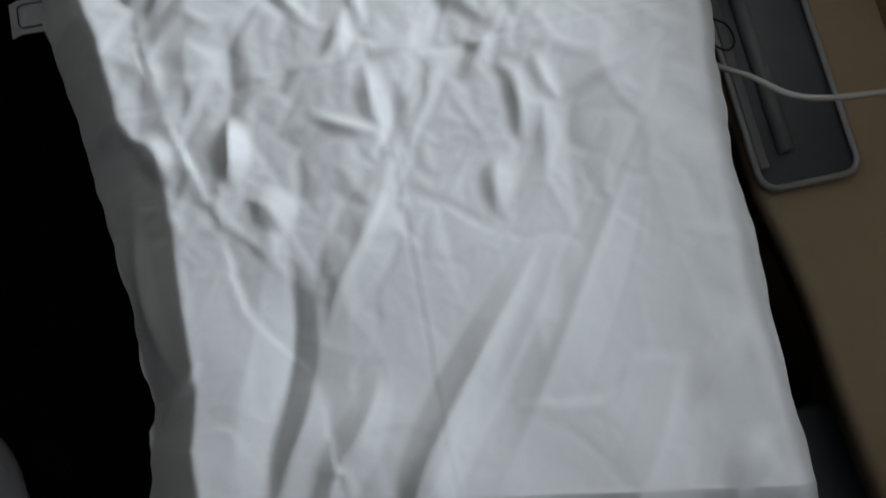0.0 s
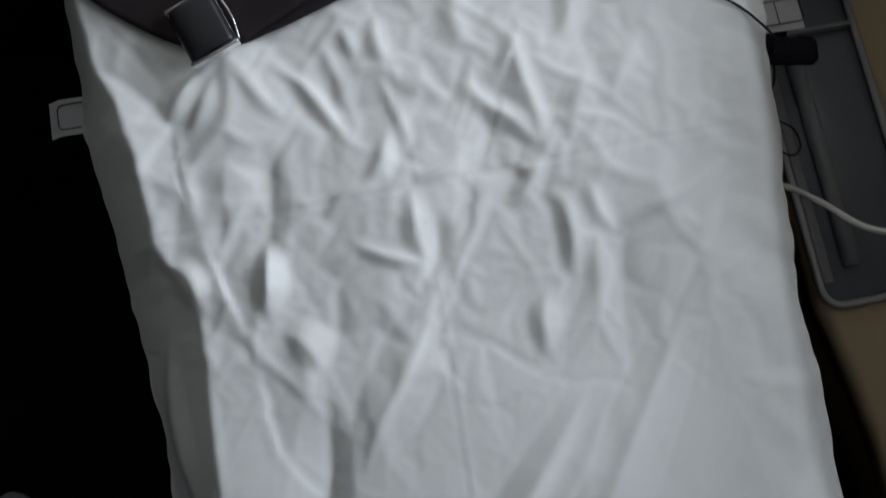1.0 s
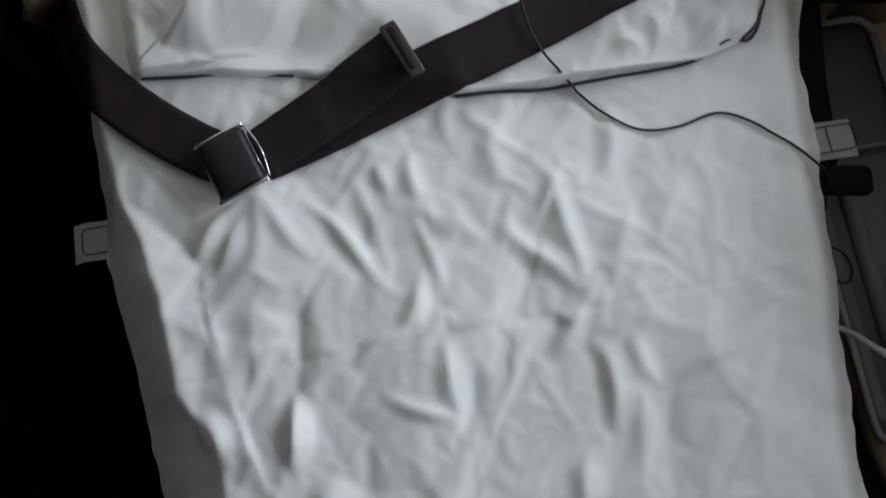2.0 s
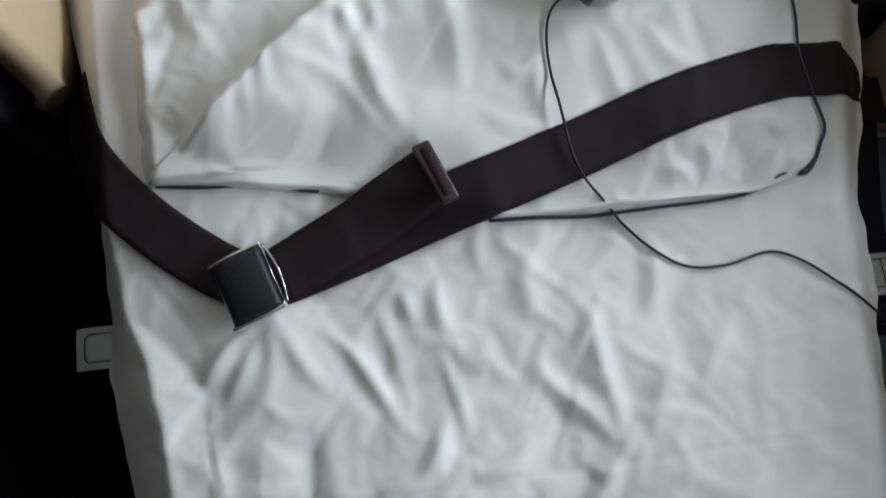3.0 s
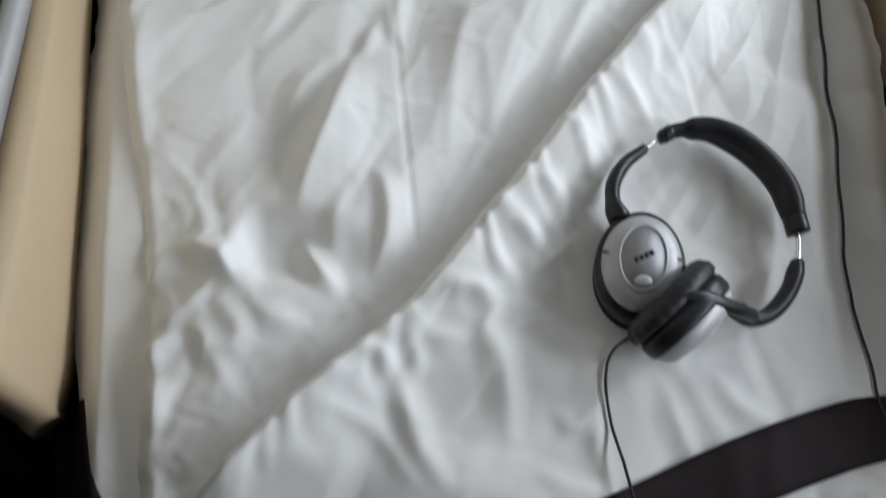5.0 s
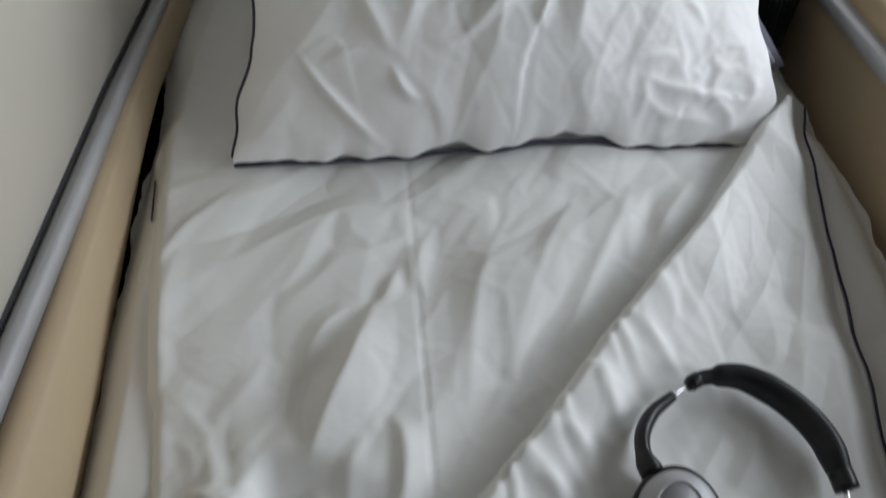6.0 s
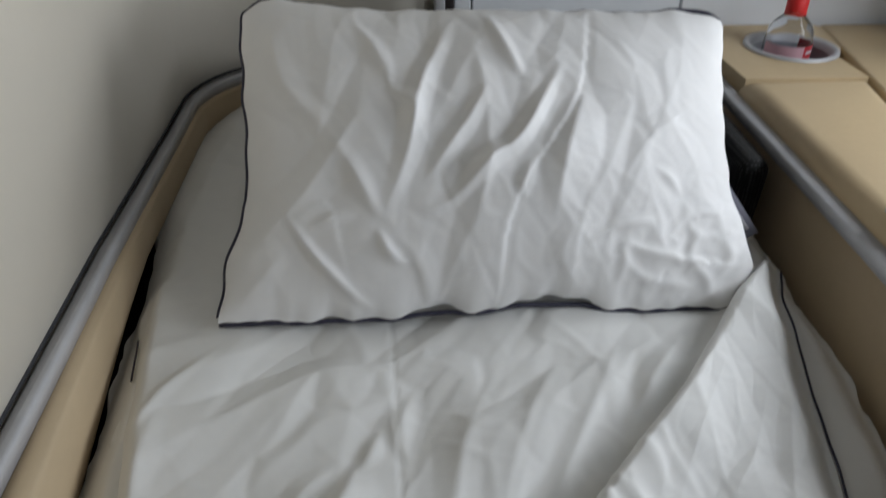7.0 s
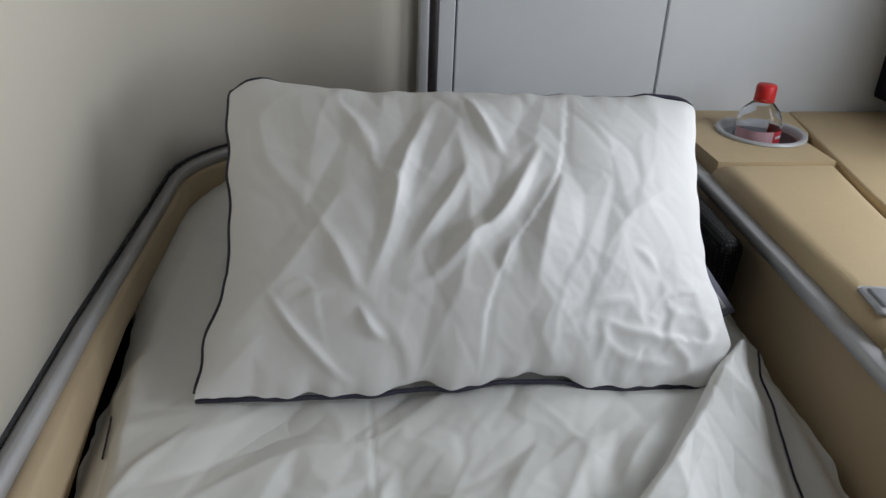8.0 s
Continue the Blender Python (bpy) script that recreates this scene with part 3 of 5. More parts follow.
setting("floor", box_bm(AISLE_X, 1.3, FRONT_Y, 2.3, -0.05, 0.0), CARPET, "very dark patterned cabin carpet")
setting("ceiling", box_bm(AISLE_X, 1.3, FRONT_Y, 2.3, CEIL_Z, CEIL_Z + 0.05), CEILING_WHITE, "off-white cabin ceiling")
setting("wall_aisle", box_bm(AISLE_X - 0.05, AISLE_X, FRONT_Y, 2.3, 0, CEIL_Z), DARK_SEAT, "dark partition across the aisle")
# front wall is out of view; dark so little light bounces back
setting("wall_front", box_bm(AISLE_X, 1.3, FRONT_Y - 0.05, FRONT_Y, 0, CEIL_Z), DARK_SEAT, "unseen dark wall closing the front, keeping bounce light low")
setting("wall_behind", box_bm(AISLE_X, 1.3, 2.12, 2.17, 0, CEIL_Z), BEIGE_WALL, "plain beige partition behind the seat")


def fuselage():
    """The cabin wall with a row of window openings."""
    bm = bmesh.new()

    def slab(y0, y1, z0, z1):
        bmesh.ops.create_cube(bm, size=1, matrix=Matrix.Translation((WALL_X + 0.03, (y0 + y1) / 2, (z0 + z1) / 2)) @ Matrix.Diagonal((0.06, y1 - y0, z1 - z0, 1)))
    zl, zh = WINDOW_Z - WINDOW_H / 2, WINDOW_Z + WINDOW_H / 2
    slab(FRONT_Y, 2.12, 0, zl)
    slab(FRONT_Y, 2.12, zh, CEIL_Z)
    y = FRONT_Y
    for wy in WINDOWS_Y:
        slab(y, wy - WINDOW_W / 2, zl, zh)
        y = wy + WINDOW_W / 2
    slab(y, 2.12, zl, zh)
    return bm


setting("wall_fuselage", fuselage(), WHITE_PANEL, "white curved cabin side wall with windows")
for k, wy in enumerate(WINDOWS_Y):
    w = thing(f"window_{k + 1}", "rounded cabin window in a white surround", "window", (WALL_X, wy, WINDOW_Z), kind="structure")
    a = np.linspace(0, 2 * math.pi, 49)
    sq = lambda v: np.sign(v) * np.abs(v) ** 0.5
    ring = np.stack([np.full_like(a, WALL_X - 0.002), wy + (WINDOW_W / 2 + 0.01) * sq(np.cos(a)), WINDOW_Z + (WINDOW_H / 2 + 0.01) * sq(np.sin(a))], 1)
    part("window_frame", tube("f", ring, 0.014, 8, up=(1, 0, 0.01)), MID_PLASTIC, w)

# back partition: beige part, metal post, white panels
setting("wall_back", box_bm(0.258, 0.653, BACK_Y, BACK_Y + 0.03, 0, 1.75, 0.002, 1), WHITE_PANEL, "white upright panel behind the bed")
setting("wall_back_window_side", box_bm(0.657, 1.16, BACK_Y, BACK_Y + 0.03, 0, 1.75, 0.002, 1), WHITE_PANEL, "white upright panel by the cabin wall")
setting("wall_back_strip", box_bm(0.223, 0.254, BACK_Y - 0.004, BACK_Y + 0.03, 0, 1.75, 0.002, 1), WHITE_PANEL, "narrow pale panel strip")
setting("wall_back_core", box_bm(0.19, 1.16, BACK_Y + 0.032, BACK_Y + 0.05, 0, 1.75), BLACK_GAP, "dark backing in the panel joints")
setting("trim_post", box_bm(0.186, 0.206, BACK_Y - 0.016, BACK_Y + 0.03, 0, 1.75, 0.004, 2), RAIL_METAL, "grey metal upright post", True)
setting("trim_post_dark", box_bm(0.2065, 0.2225, BACK_Y - 0.010, BACK_Y + 0.03, 0, 1.75, 0.003, 2), DARK_METAL, "dark grey side of the metal post", True)
setting("trim_window_side", box_bm(1.115, 1.14, 1.90, 2.04, 0.83, 1.75, 0.006, 2), DARK_SEAT, "dark upright edge of the window surround", True)

# aisle-side shell: plan line that turns the corner at the head
SHELL_Y0 = 0.80


def shell_line(off=0.0, y0=SHELL_Y0):
    pts = [(-0.275, y0), (-0.271, 1.0), (-0.262, 1.4), (-0.245, 1.72)]
    r = 0.215
    cx, cy = -0.245 + r + 0.004, BACK_Y - r
    pts += [(cx - r * math.cos(a), cy + r * math.sin(a)) for a in np.linspace(0.12, math.pi / 2, 10)]
    pts += [(0.10, BACK_Y), (0.186, BACK_Y)]
    p = np.array(pts)
    t = np.gradient(p, axis=0)
    t /= np.linalg.norm(t, axis=1)[:, None]
    return p + off * np.stack([t[:, 1], -t[:, 0]], 1)


def shell_sheet(off, thick, z0, z1, y0=SHELL_Y0, bevel=0.0):
    inner, outer = shell_line(off, y0), shell_line(off - thick, y0)
    return prism_bm([tuple(p) for p in inner] + [tuple(p) for p in outer[::-1]], z0, z1, bevel, 2)


RAIL_Z = 0.735
setting("wall_aisle_side", shell_sheet(-0.004, 0.03, RAIL_Z - 0.005, 1.75), BEIGE_WALL, "smooth pale beige seat shell wall", True)
setting("trim_rail", shell_sheet(0.015, 0.017, RAIL_Z - 0.012, RAIL_Z + 0.008, bevel=0.004), RAIL_METAL, "brushed grey metal rail along the shell", True)
setting("trim_rail_gap", shell_sheet(-0.0025, 0.004, RAIL_Z + 0.0085, RAIL_Z + 0.013), BLACK_GAP, "thin dark joint above the rail", True)


def shell_pad():
    """The padded beige panel under the rail, with a rounded lower foot corner."""
    line = smooth_path([(p[0] + float(np.interp(p[1], (0.9, 1.5), (0.012, -0.008))), p[1], 0) for p in shell_line(0)[:13]], step=0.012)
    rows = []
    for q in np.linspace(0, 1, 14):
        row = []
        for p in line:
            d = p[1] - SHELL_Y0
            low = 0.50 + 0.15 * min(1, max(0, d - 0.1) / 0.6) + 0.06 * max(0, 1 - d / 0.07) ** 2
            z = low + (RAIL_Z - 0.013 - low) * q
            bulge = (0.004 * math.sin(math.pi * q) - 0.04 * (1 - q) ** 3) * min(1, d / 0.03 + 0.2)
            row.append((p[0] + bulge, p[1], z))
        rows.append(row)
    return grid_mesh("shell_pad", np.array(rows))


o = setting("wall_aisle_side_pad", shell_pad(), BEIGE_PANEL, "padded beige panel below the metal rail", True)
sol = o.modifiers.new("thick", "SOLIDIFY")
sol.thickness, sol.offset = 0.03, 1.0

# dark liner gives the gap under the padded panel its shade
setting("wall_aisle_side_gap_shade", shell_sheet(-0.035, 0.03, 0.0, 0.62), DARK_SEAT, "dark liner standing in for shade in the gap below the panel", True)

# window-side console
CON_Z = 0.80


def con_x(y):
    return float(np.interp(y, (0.75, 1.21, 1.74, 2.04), (0.575, 0.618, 0.645, 0.665)))


console = thing("side_console", "beige leather side console beside the bed", "console", (0.9, 1.4, 0))
part("side_panel", prism_bm([(con_x(y) + 0.010, y) for y in np.linspace(0.72, 2.042, 12)] + [(con_x(y) + 0.045, y) for y in np.linspace(2.042, 0.72, 12)], 0.05, 0.762), BEIGE_PANEL, console)
part("body", prism_bm([(0.70, 0.722), (0.70, 2.042), (1.157, 2.042), (1.157, 0.722)], 0.05, 0.70), BEIGE_PANEL, console)
part("rail", prism_bm([(con_x(y) - 0.012, y) for y in np.linspace(0.72, 1.95, 12)] + [(con_x(y) + 0.012, y) for y in np.linspace(1.95, 0.72, 12)], 0.763, 0.779, 0.004, 2), RAIL_METAL, console, "grey metal edge rail")


def split_x(y):
    return float(np.interp(y, (0.7, 1.56, 2.04), (0.70, 0.838, 0.941)))


def pad_outline(y0, y1, x0, x1):
    ys = np.linspace(y0, y1, 8)
    return [(x0(y), y) for y in ys] + [(x1(y), y) for y in ys[::-1]]


for y0, y1 in ((0.73, 1.243), (1.247, 1.752)):
    part("armrest_pad", prism_bm(pad_outline(y0, y1, lambda y: con_x(y) + 0.010, lambda y: split_x(y) - 0.002), 0.764, CON_Z + 0.004, 0.030, 7), BEIGE_LEATHER, console, "padded beige leather armrest")
part("outer_top", prism_bm(pad_outline(0.73, 2.04, lambda y: split_x(y) + 0.002, lambda y: 1.157), 0.764, CON_Z, 0.006, 3), BEIGE_LEATHER, console)


def cup_plate():
    """The plate round the drink holder, with a round hole."""
    cx, cy, r = 0.815, 1.905, 0.072
    n = 48
    hole = [(cx + r * math.cos(2 * math.pi * k / n), cy + r * math.sin(2 * math.pi * k / n)) for k in range(n)]
    x0, x1, y0, y1 = con_x(1.9) + 0.012, 1.0, 1.756, 2.04
    edge = []
    for hx, hy in hole:
        dx, dy = (hx - cx) / r, (hy - cy) / r
        s = min((x1 + 0.02 * (cy > 0) - cx) / dx if dx > 1e-6 else 9, (x0 - cx) / dx if dx < -1e-6 else 9, (y1 - cy) / dy if dy > 1e-6 else 9, (y0 - cy) / dy if dy < -1e-6 else 9)
        for _ in range(4):
            if dx > 1e-6 and cx + dx * s > split_x(cy + dy * s) - 0.003:
                s = (split_x(cy + dy * s) - 0.003 - cx) / dx
        edge.append((cx + dx * s, cy + dy * s))
    bm = bmesh.new()
    rings = [[bm.verts.new((*p, CON_Z - 0.04)) for p in edge], [bm.verts.new((*p, CON_Z)) for p in edge], [bm.verts.new((*p, CON_Z)) for p in hole], [bm.verts.new((*p, CON_Z - 0.06)) for p in hole]]
    for a, b in zip(rings, rings[1:]):
        for k in range(n):
            bm.faces.new((a[k], a[(k + 1) % n], b[(k + 1) % n], b[k]))
    return bm


part("cup_plate", cup_plate(), BEIGE_LEATHER, console, smooth=False)
CUP = Matrix.Translation((0.815, 1.905, CON_Z))
part("cup_holder", lathe_bm([(0.082, 0.001), (0.081, 0.005), (0.076, 0.006), (0.070, 0.003), (0.068, -0.004), (0.066, -0.008)], 48, CUP), RAIL_METAL, console, "grey metal rimmed round drink holder")
part("cup_well", lathe_bm([(0.0665, -0.007), (0.064, -0.075), (0.0, -0.078)], 48, CUP), MID_PLASTIC, console, "dark inside of the drink holder")
btn = part("seat_button_frame", box_bm(-0.022, 0.022, -0.030, 0.030, 0, 0.006, 0.0055, 3, pose(0.664, 1.300, CON_Z + 0.003, 0, 0, -8)), SILVER, console, "silver button surround")
part("seat_button", box_bm(-0.015, 0.015, -0.022, 0.022, 0.003, 0.009, 0.004, 3, pose(0.664, 1.300, CON_Z + 0.003, 0, 0, -8)), MID_PLASTIC, btn, "grey push button")

# drink bottle
bottle = thing("water_bottle", "small clear plastic bottle with a red cap in the drink holder", "bottle", (0.811, 1.912, CON_Z - 0.076))
BT = Matrix.Translation((0.811, 1.912, CON_Z - 0.076))
part("body", lathe_bm([(0.0, 0.004), (0.030, 0.0), (0.040, 0.006), (0.0415, 0.03), (0.0415, 0.085), (0.0405, 0.094), (0.0385, 0.104), (0.0385, 0.107), (0.033, 0.118), (0.022, 0.129), (0.0145, 0.136), (0.0145, 0.146), (0.013, 0.146), (0.013, 0.136), (0.031, 0.117), (0.0365, 0.105), (0.0395, 0.085), (0.0395, 0.03), (0.036, 0.008), (0.0, 0.007)], 40, BT), PLASTIC_CLEAR, bottle, "clear ribbed plastic")
part("cap", lathe_bm([(0.0180, 0.140), (0.0180, 0.161), (0.0162, 0.1645), (0.0, 0.1655)], 36, BT), RED_CAP, bottle, "red screw cap")
part("neck_ring", lathe_bm([(0.0150, 0.1345), (0.0185, 0.135), (0.0185, 0.138), (0.0150, 0.1385)], 36, BT), RED_CAP, bottle)


def band(r, z0, z1, a0, a1, n=18):
    pts = [[(r * math.cos(a), r * math.sin(a), z) for a in np.linspace(a0, a1, n)] for z in (z0, z1)]
    me = grid_mesh("band", np.array(pts))
    me.transform(BT)
    return me


part("label", band(0.0418, 0.040, 0.088, radians(180), radians(285)), LABEL_PALE, bottle, "pale pink paper label")
part("label_red", band(0.0418, 0.040, 0.088, radians(285), radians(395)), LABEL_RED, bottle, "red part of the label")
part("label_print", band(0.0421, 0.074, 0.079, radians(292), radians(322)), PRINT_PALE, bottle, "pale unreadable print")

# ---- bed ----
seat = thing("seat_bed", "dark fabric aircraft seat folded flat into a bed", "bed", (0.18, 1.0, 0))
ys = np.linspace(-0.12, 2.0, 24)
part("seat_base", prism_bm([(float(bed_left(y)) + 0.05, y) for y in ys] + [(float(bed_right(y)) - 0.05, y) for y in ys[::-1]], 0.02, 0.40), DARK_SEAT, seat)
part("seat_cushion", prism_bm([(float(bed_left(y)) - 0.004 + 0.02 * (y < 0.9), y) for y in ys] + [(float(bed_right(y)) + (0.06 if 0.44 < y < 0.80 else -0.01), y) for y in ys[::-1]], 0.40, 0.505, 0.02, 3), DARK_SEAT, seat, "dark purple-black seat cushion")


def headrest():
    """The raised backrest wedge behind the pillow."""
    prof = [(1.40, 0.62), (1.47, 0.72), (1.62, 0.84), (1.72, 0.865), (1.82, 0.86), (1.95, 0.80), (2.02, 0.72), (2.03, 0.52)]
    rows = []
    for q in np.linspace(0, 1, 15):
        x = -0.07 + 0.63 * q
        rnd = 1 - 0.25 * (2 * q - 1) ** 8
        rows.append([(x, y, 0.52 + (z - 0.52) * rnd) for y, z in prof])
    return grid_mesh("headrest", np.array(rows))


MESH = mat("mesh_fabric", (0.02, 0.02, 0.028), 0.8, vary=0.3, scale=30)
mn, ml = MESH.node_tree.nodes, MESH.node_tree.links
dots = mn.new("ShaderNodeTexVoronoi")
dots.inputs["Scale"].default_value, dots.inputs["Randomness"].default_value = 190, 0.15
ml.new(mn["Texture Coordinate"].outputs["Object"], dots.inputs["Vector"])
pale = mn.new("ShaderNodeMapRange")
pale.inputs[1].default_value, pale.inputs[2].default_value, pale.inputs[3].default_value, pale.inputs[4].default_value = 0.25, 0.45, 0.055, 0.010
ml.new(dots.outputs["Distance"], pale.inputs[0])
ml.new(pale.outputs[0], mn["Principled BSDF"].inputs["Base Color"])
part("headrest_wing", box_bm(-0.022, 0.022, -0.14, 0.14, -0.12, 0.10, 0.021, 6, pose(0.600, 1.67, 0.665, 0, 4, -3)), MESH, seat, "dark dotted mesh wing of the headrest")
# dark strips laid in the gaps beside the bed, standing in for shade
part("gap_shade_strip", prism_bm([(float(bed_right(y)) - 0.03, y) for y in np.linspace(0.80, 2.0, 12)] + [(con_x(y) + 0.006, y) for y in np.linspace(2.0, 0.80, 12)], 0.506, 0.585, 0.006, 2), DARK_SEAT, seat)
part("gap_shade_strip", prism_bm([(float(bed_left(y)) + 0.03, y) for y in np.linspace(0.95, 1.85, 12)] + [(-0.290, y) for y in np.linspace(1.85, 0.95, 12)], 0.506, 0.585, 0.006, 2), DARK_SEAT, seat)
part("headrest", headrest(), DARK_SEAT, seat, "dark mesh-covered headrest")
part("seat_strap", grid_mesh("strap", np.array([[(x, y + 0.021 * (0.5 - x) / 0.75, 0.507 - (0.03 * max(0, (-0.265 - x) / 0.03) if x < -0.265 else 0)) for x in np.linspace(-0.272, 0.562, 60)] for y in np.linspace(0.524, 0.566, 4)])), STRAP_WHITE, seat, "white printed strap across the seat cushion")


def rounded_rect(cx, cy, w, h, r, z, n=6):
    pts = []
    for sx, sy, a0 in ((1, 1, 0), (-1, 1, 90), (-1, -1, 180), (1, -1, 270)):
        for k in range(n + 1):
            a = radians(a0 + 90 * k / n)
            pts.append((cx + sx * (w / 2 - r) + r * math.cos(a), cy + sy * (h / 2 - r) + r * math.sin(a), z))
    return np.array(pts + pts[:1])


for cx, cy, w in ((-0.235, 0.566, 0.05), (0.528, 0.545, 0.07)):
    part("strap_print", tube("p", rounded_rect(cx, cy, w, 0.028, 0.006, 0.5085), 0.0006, 5), BLACK_CABLE, seat, "thin black printed outline")
part("strap_print", tube("p", [(0.535, 0.531, 0.5085), (0.535, 0.559, 0.5085)], 0.0005, 5), BLACK_CABLE, seat)


def cloth(start, floor, slack, press, left, right, y0, y1, dy, cols, hang_l, hang_r, seed):
    """A sheet over the bed whose long edges turn down."""
    ys = np.arange(y0, y1, dy)
    u = np.linspace(0, 1, cols)
    wob_l = 0.006 * perlin(ys / 0.07, ys * 0 + 0.5, seed) + 0.003 * perlin(ys / 0.025, ys * 0 + 1.5, seed)
    wob_r = 0.005 * perlin(ys / 0.08, ys * 0 + 2.5, seed) + 0.003 * perlin(ys / 0.03, ys * 0 + 3.5, seed)
    xl, xr = left(ys) + wob_l, right(ys) + wob_r
    X = xl[:, None] + (xr - xl)[:, None] * u[None]
    Y = np.repeat(ys[:, None], cols, 1)
    P = settle(np.stack([X, Y, start(X, Y)], -1), slack(X, Y), floor(X, Y))
    X, Y, Z = P[..., 0], P[..., 1], P[..., 2] + press(P[..., 0], P[..., 1])
    k = np.linspace(1, 0.2, 5)

    def hang(edge_x, edge_z, drop, sign):
        off = 0.004 * perlin(ys / 0.04, ys * 0 + 7, seed + sign)
        x = np.stack([edge_x + sign * 0.006 * math.sin(math.pi * q) + off * q for q in k], 1)
        z = np.stack([edge_z - drop * q * (1 + 0.25 * perlin(ys / 0.06, ys * 0 + 11, seed)) for q in k], 1)
        return x, z
    lx, lz = hang(xl, Z[:, 0], hang_l, -1)
    rx, rz = hang(xr, Z[:, -1], hang_r, 1)
    X = np.concatenate([lx, X, rx[:, ::-1]], 1)
    Z = np.concatenate([lz, Z, rz[:, ::-1]], 1)
    Y = np.concatenate([np.repeat(ys[:, None], 5, 1), Y, np.repeat(ys[:, None], 5, 1)], 1)
    return np.stack([X, Y, Z], -1)


pad = thing("mattress_pad", "creased white cotton mattress pad covering the bed", "mattress pad", (0.18, 0.9, 0.5))
pts = cloth(pad_start, pad_floor, pad_slack, pad_press, bed_left, bed_right, -0.026, 2.0, 0.0034, 200, 0.06, 0.05, 71)
pts[..., 1] -= 0.19 * (pts[..., 0] - 0.09) * sstep(0.16, -0.026, pts[..., 1])
end = np.repeat(pts[:1, 5:-5], 4, 0)
end[:, :, 1] -= np.array([0.03, 0.035, 0.032, 0.018])[:, None]
end[:, :, 2] -= np.array([0.10, 0.06, 0.025, 0.006])[:, None]
part("top_sheet", grid_mesh("top_sheet", pts[:, 5:-5]), COTTON, pad)
part("side_skirt", grid_mesh("side_skirt", pts[:, :6]), COTTON, pad)
part("side_skirt", grid_mesh("side_skirt", pts[:, -6:]), COTTON, pad)
part("foot_skirt", grid_mesh("foot_skirt", np.concatenate([end, pts[:1, 5:-5]])), COTTON, pad)
add_layer(pts)

duvet = thing("duvet", "rumpled white cotton duvet with one corner turned back", "duvet", (0.15, 1.1, 0.6))
pts = cloth(duvet_start, duvet_floor, duvet_slack, lambda x, y: -0.0016 * np.exp(-((x - 0.075) / 0.0022) ** 2) * sstep(0.9, 0.95, y), lambda y: duvet_left(y) + 0.004 * np.sin(y * 21), lambda y: np.minimum(flap_right(np.minimum(y, 1.385)) - 0.02, bed_right(y)), 0.69, 1.43, 0.0034, 205, 0.02, 0.03, 73)
lip = pts[:1].copy()
lip[:, :, 2] -= 0.02
part("lower_layer", grid_mesh("lower_layer", np.concatenate([lip, pts])), COTTON, duvet)
add_layer(pts)


def flap():
    rows = []
    ys = np.concatenate([np.linspace(0.6172, 0.70, 40), np.arange(0.703, 1.400, 0.003)])
    u = np.concatenate([np.linspace(0, 0.12, 30)[:-1], np.linspace(0.12, 1, 150)])
    wl = 0.004 * perlin(ys / 0.03, ys * 0 + 0.5, 81) * sstep(0.70, 0.75, ys)
    wr = 0.003 * perlin(ys / 0.05, ys * 0 + 1.5, 82)
    xl, xr = flap_left(ys) + wl, flap_right(ys) + wr
    X = xl[:, None] + (xr - xl)[:, None] * u[None]
    Y = np.repeat(ys[:, None], len(u), 1)
    P = settle(np.stack([X, Y, flap_start(X, Y)], -1), flap_slack(X, Y), flap_floor(X, Y))
    X, Y = P[..., 0], P[..., 1]
    below = top_z(X, Y)
    Z = np.maximum(P[..., 2], below + 0.002)
    Z[:, 0] = below[:, 0] + 0.001
    under, under_r = below[:, :1] - 0.008, below[:, -1:] - 0.008
    P = np.stack([np.concatenate([X[:, :1] + 0.012, X[:, :1] + 0.002, X, X[:, -1:] - 0.004], 1), np.concatenate([Y[:, :1], Y[:, :1], Y, Y[:, -1:]], 1), np.concatenate([under, under + 0.003, Z, under_r], 1)], -1)
    first = P[:1].copy()
    first[:, :, 1] += 0.004
    first[:, :, 2] -= 0.02
    return np.concatenate([first, P])


FP = flap()
add_layer(FP)
fl = part("turned_flap", grid_mesh("turned_flap", FP), COTTON, duvet)
edge = FP[6:, -2, :][::4] + np.array([0.0015, 0, 0.0015])
part("piping", tube("p", smooth_path(edge), 0.0014, 7), PIPING, fl, "dark navy piped edge")
bot = [(-0.150, 0.690), (-0.10, 0.682), (-0.06, 0.679), (-0.003, 0.6655), (0.06, 0.647), (0.146, 0.6215), (0.22, 0.617), (0.30, 0.615), (0.375, 0.617), (0.412, 0.630), (0.434, 0.629), (0.450, 0.645), (0.456, 0.667)]
for line in (bot[:4], bot[5:]):
    bp = smooth_path([(x, y, 0) for x, y in line], step=0.006)
    bp[:, 2] = top_z(bp[:, 0], bp[:, 1] - 0.005) + 0.004
    bp[:, 2] = np.convolve(np.pad(bp[:, 2], 2, mode="edge"), np.ones(5) / 5, "valid")
    part("piping", tube("p", bp, 0.0017, 7), PIPING, fl, "dark grey piped edge")
lp = np.array([(float(duvet_left(y)) - 0.001 + 0.004 * math.sin(y * 21), y, 0) for y in np.linspace(1.26, 1.33, 18)])
lp[:, 2] = top_z(lp[:, 0] + 0.004, lp[:, 1]) + 0.0005
part("piping", tube("p", lp, 0.0012, 7), PIPING, duvet, "dark piped edge")

# ---- pillow ----
PW, PL = 0.612, 0.388
PILLOW = pose(0.196, 1.314, 0.688, 46.5, 1.0, 0.3)
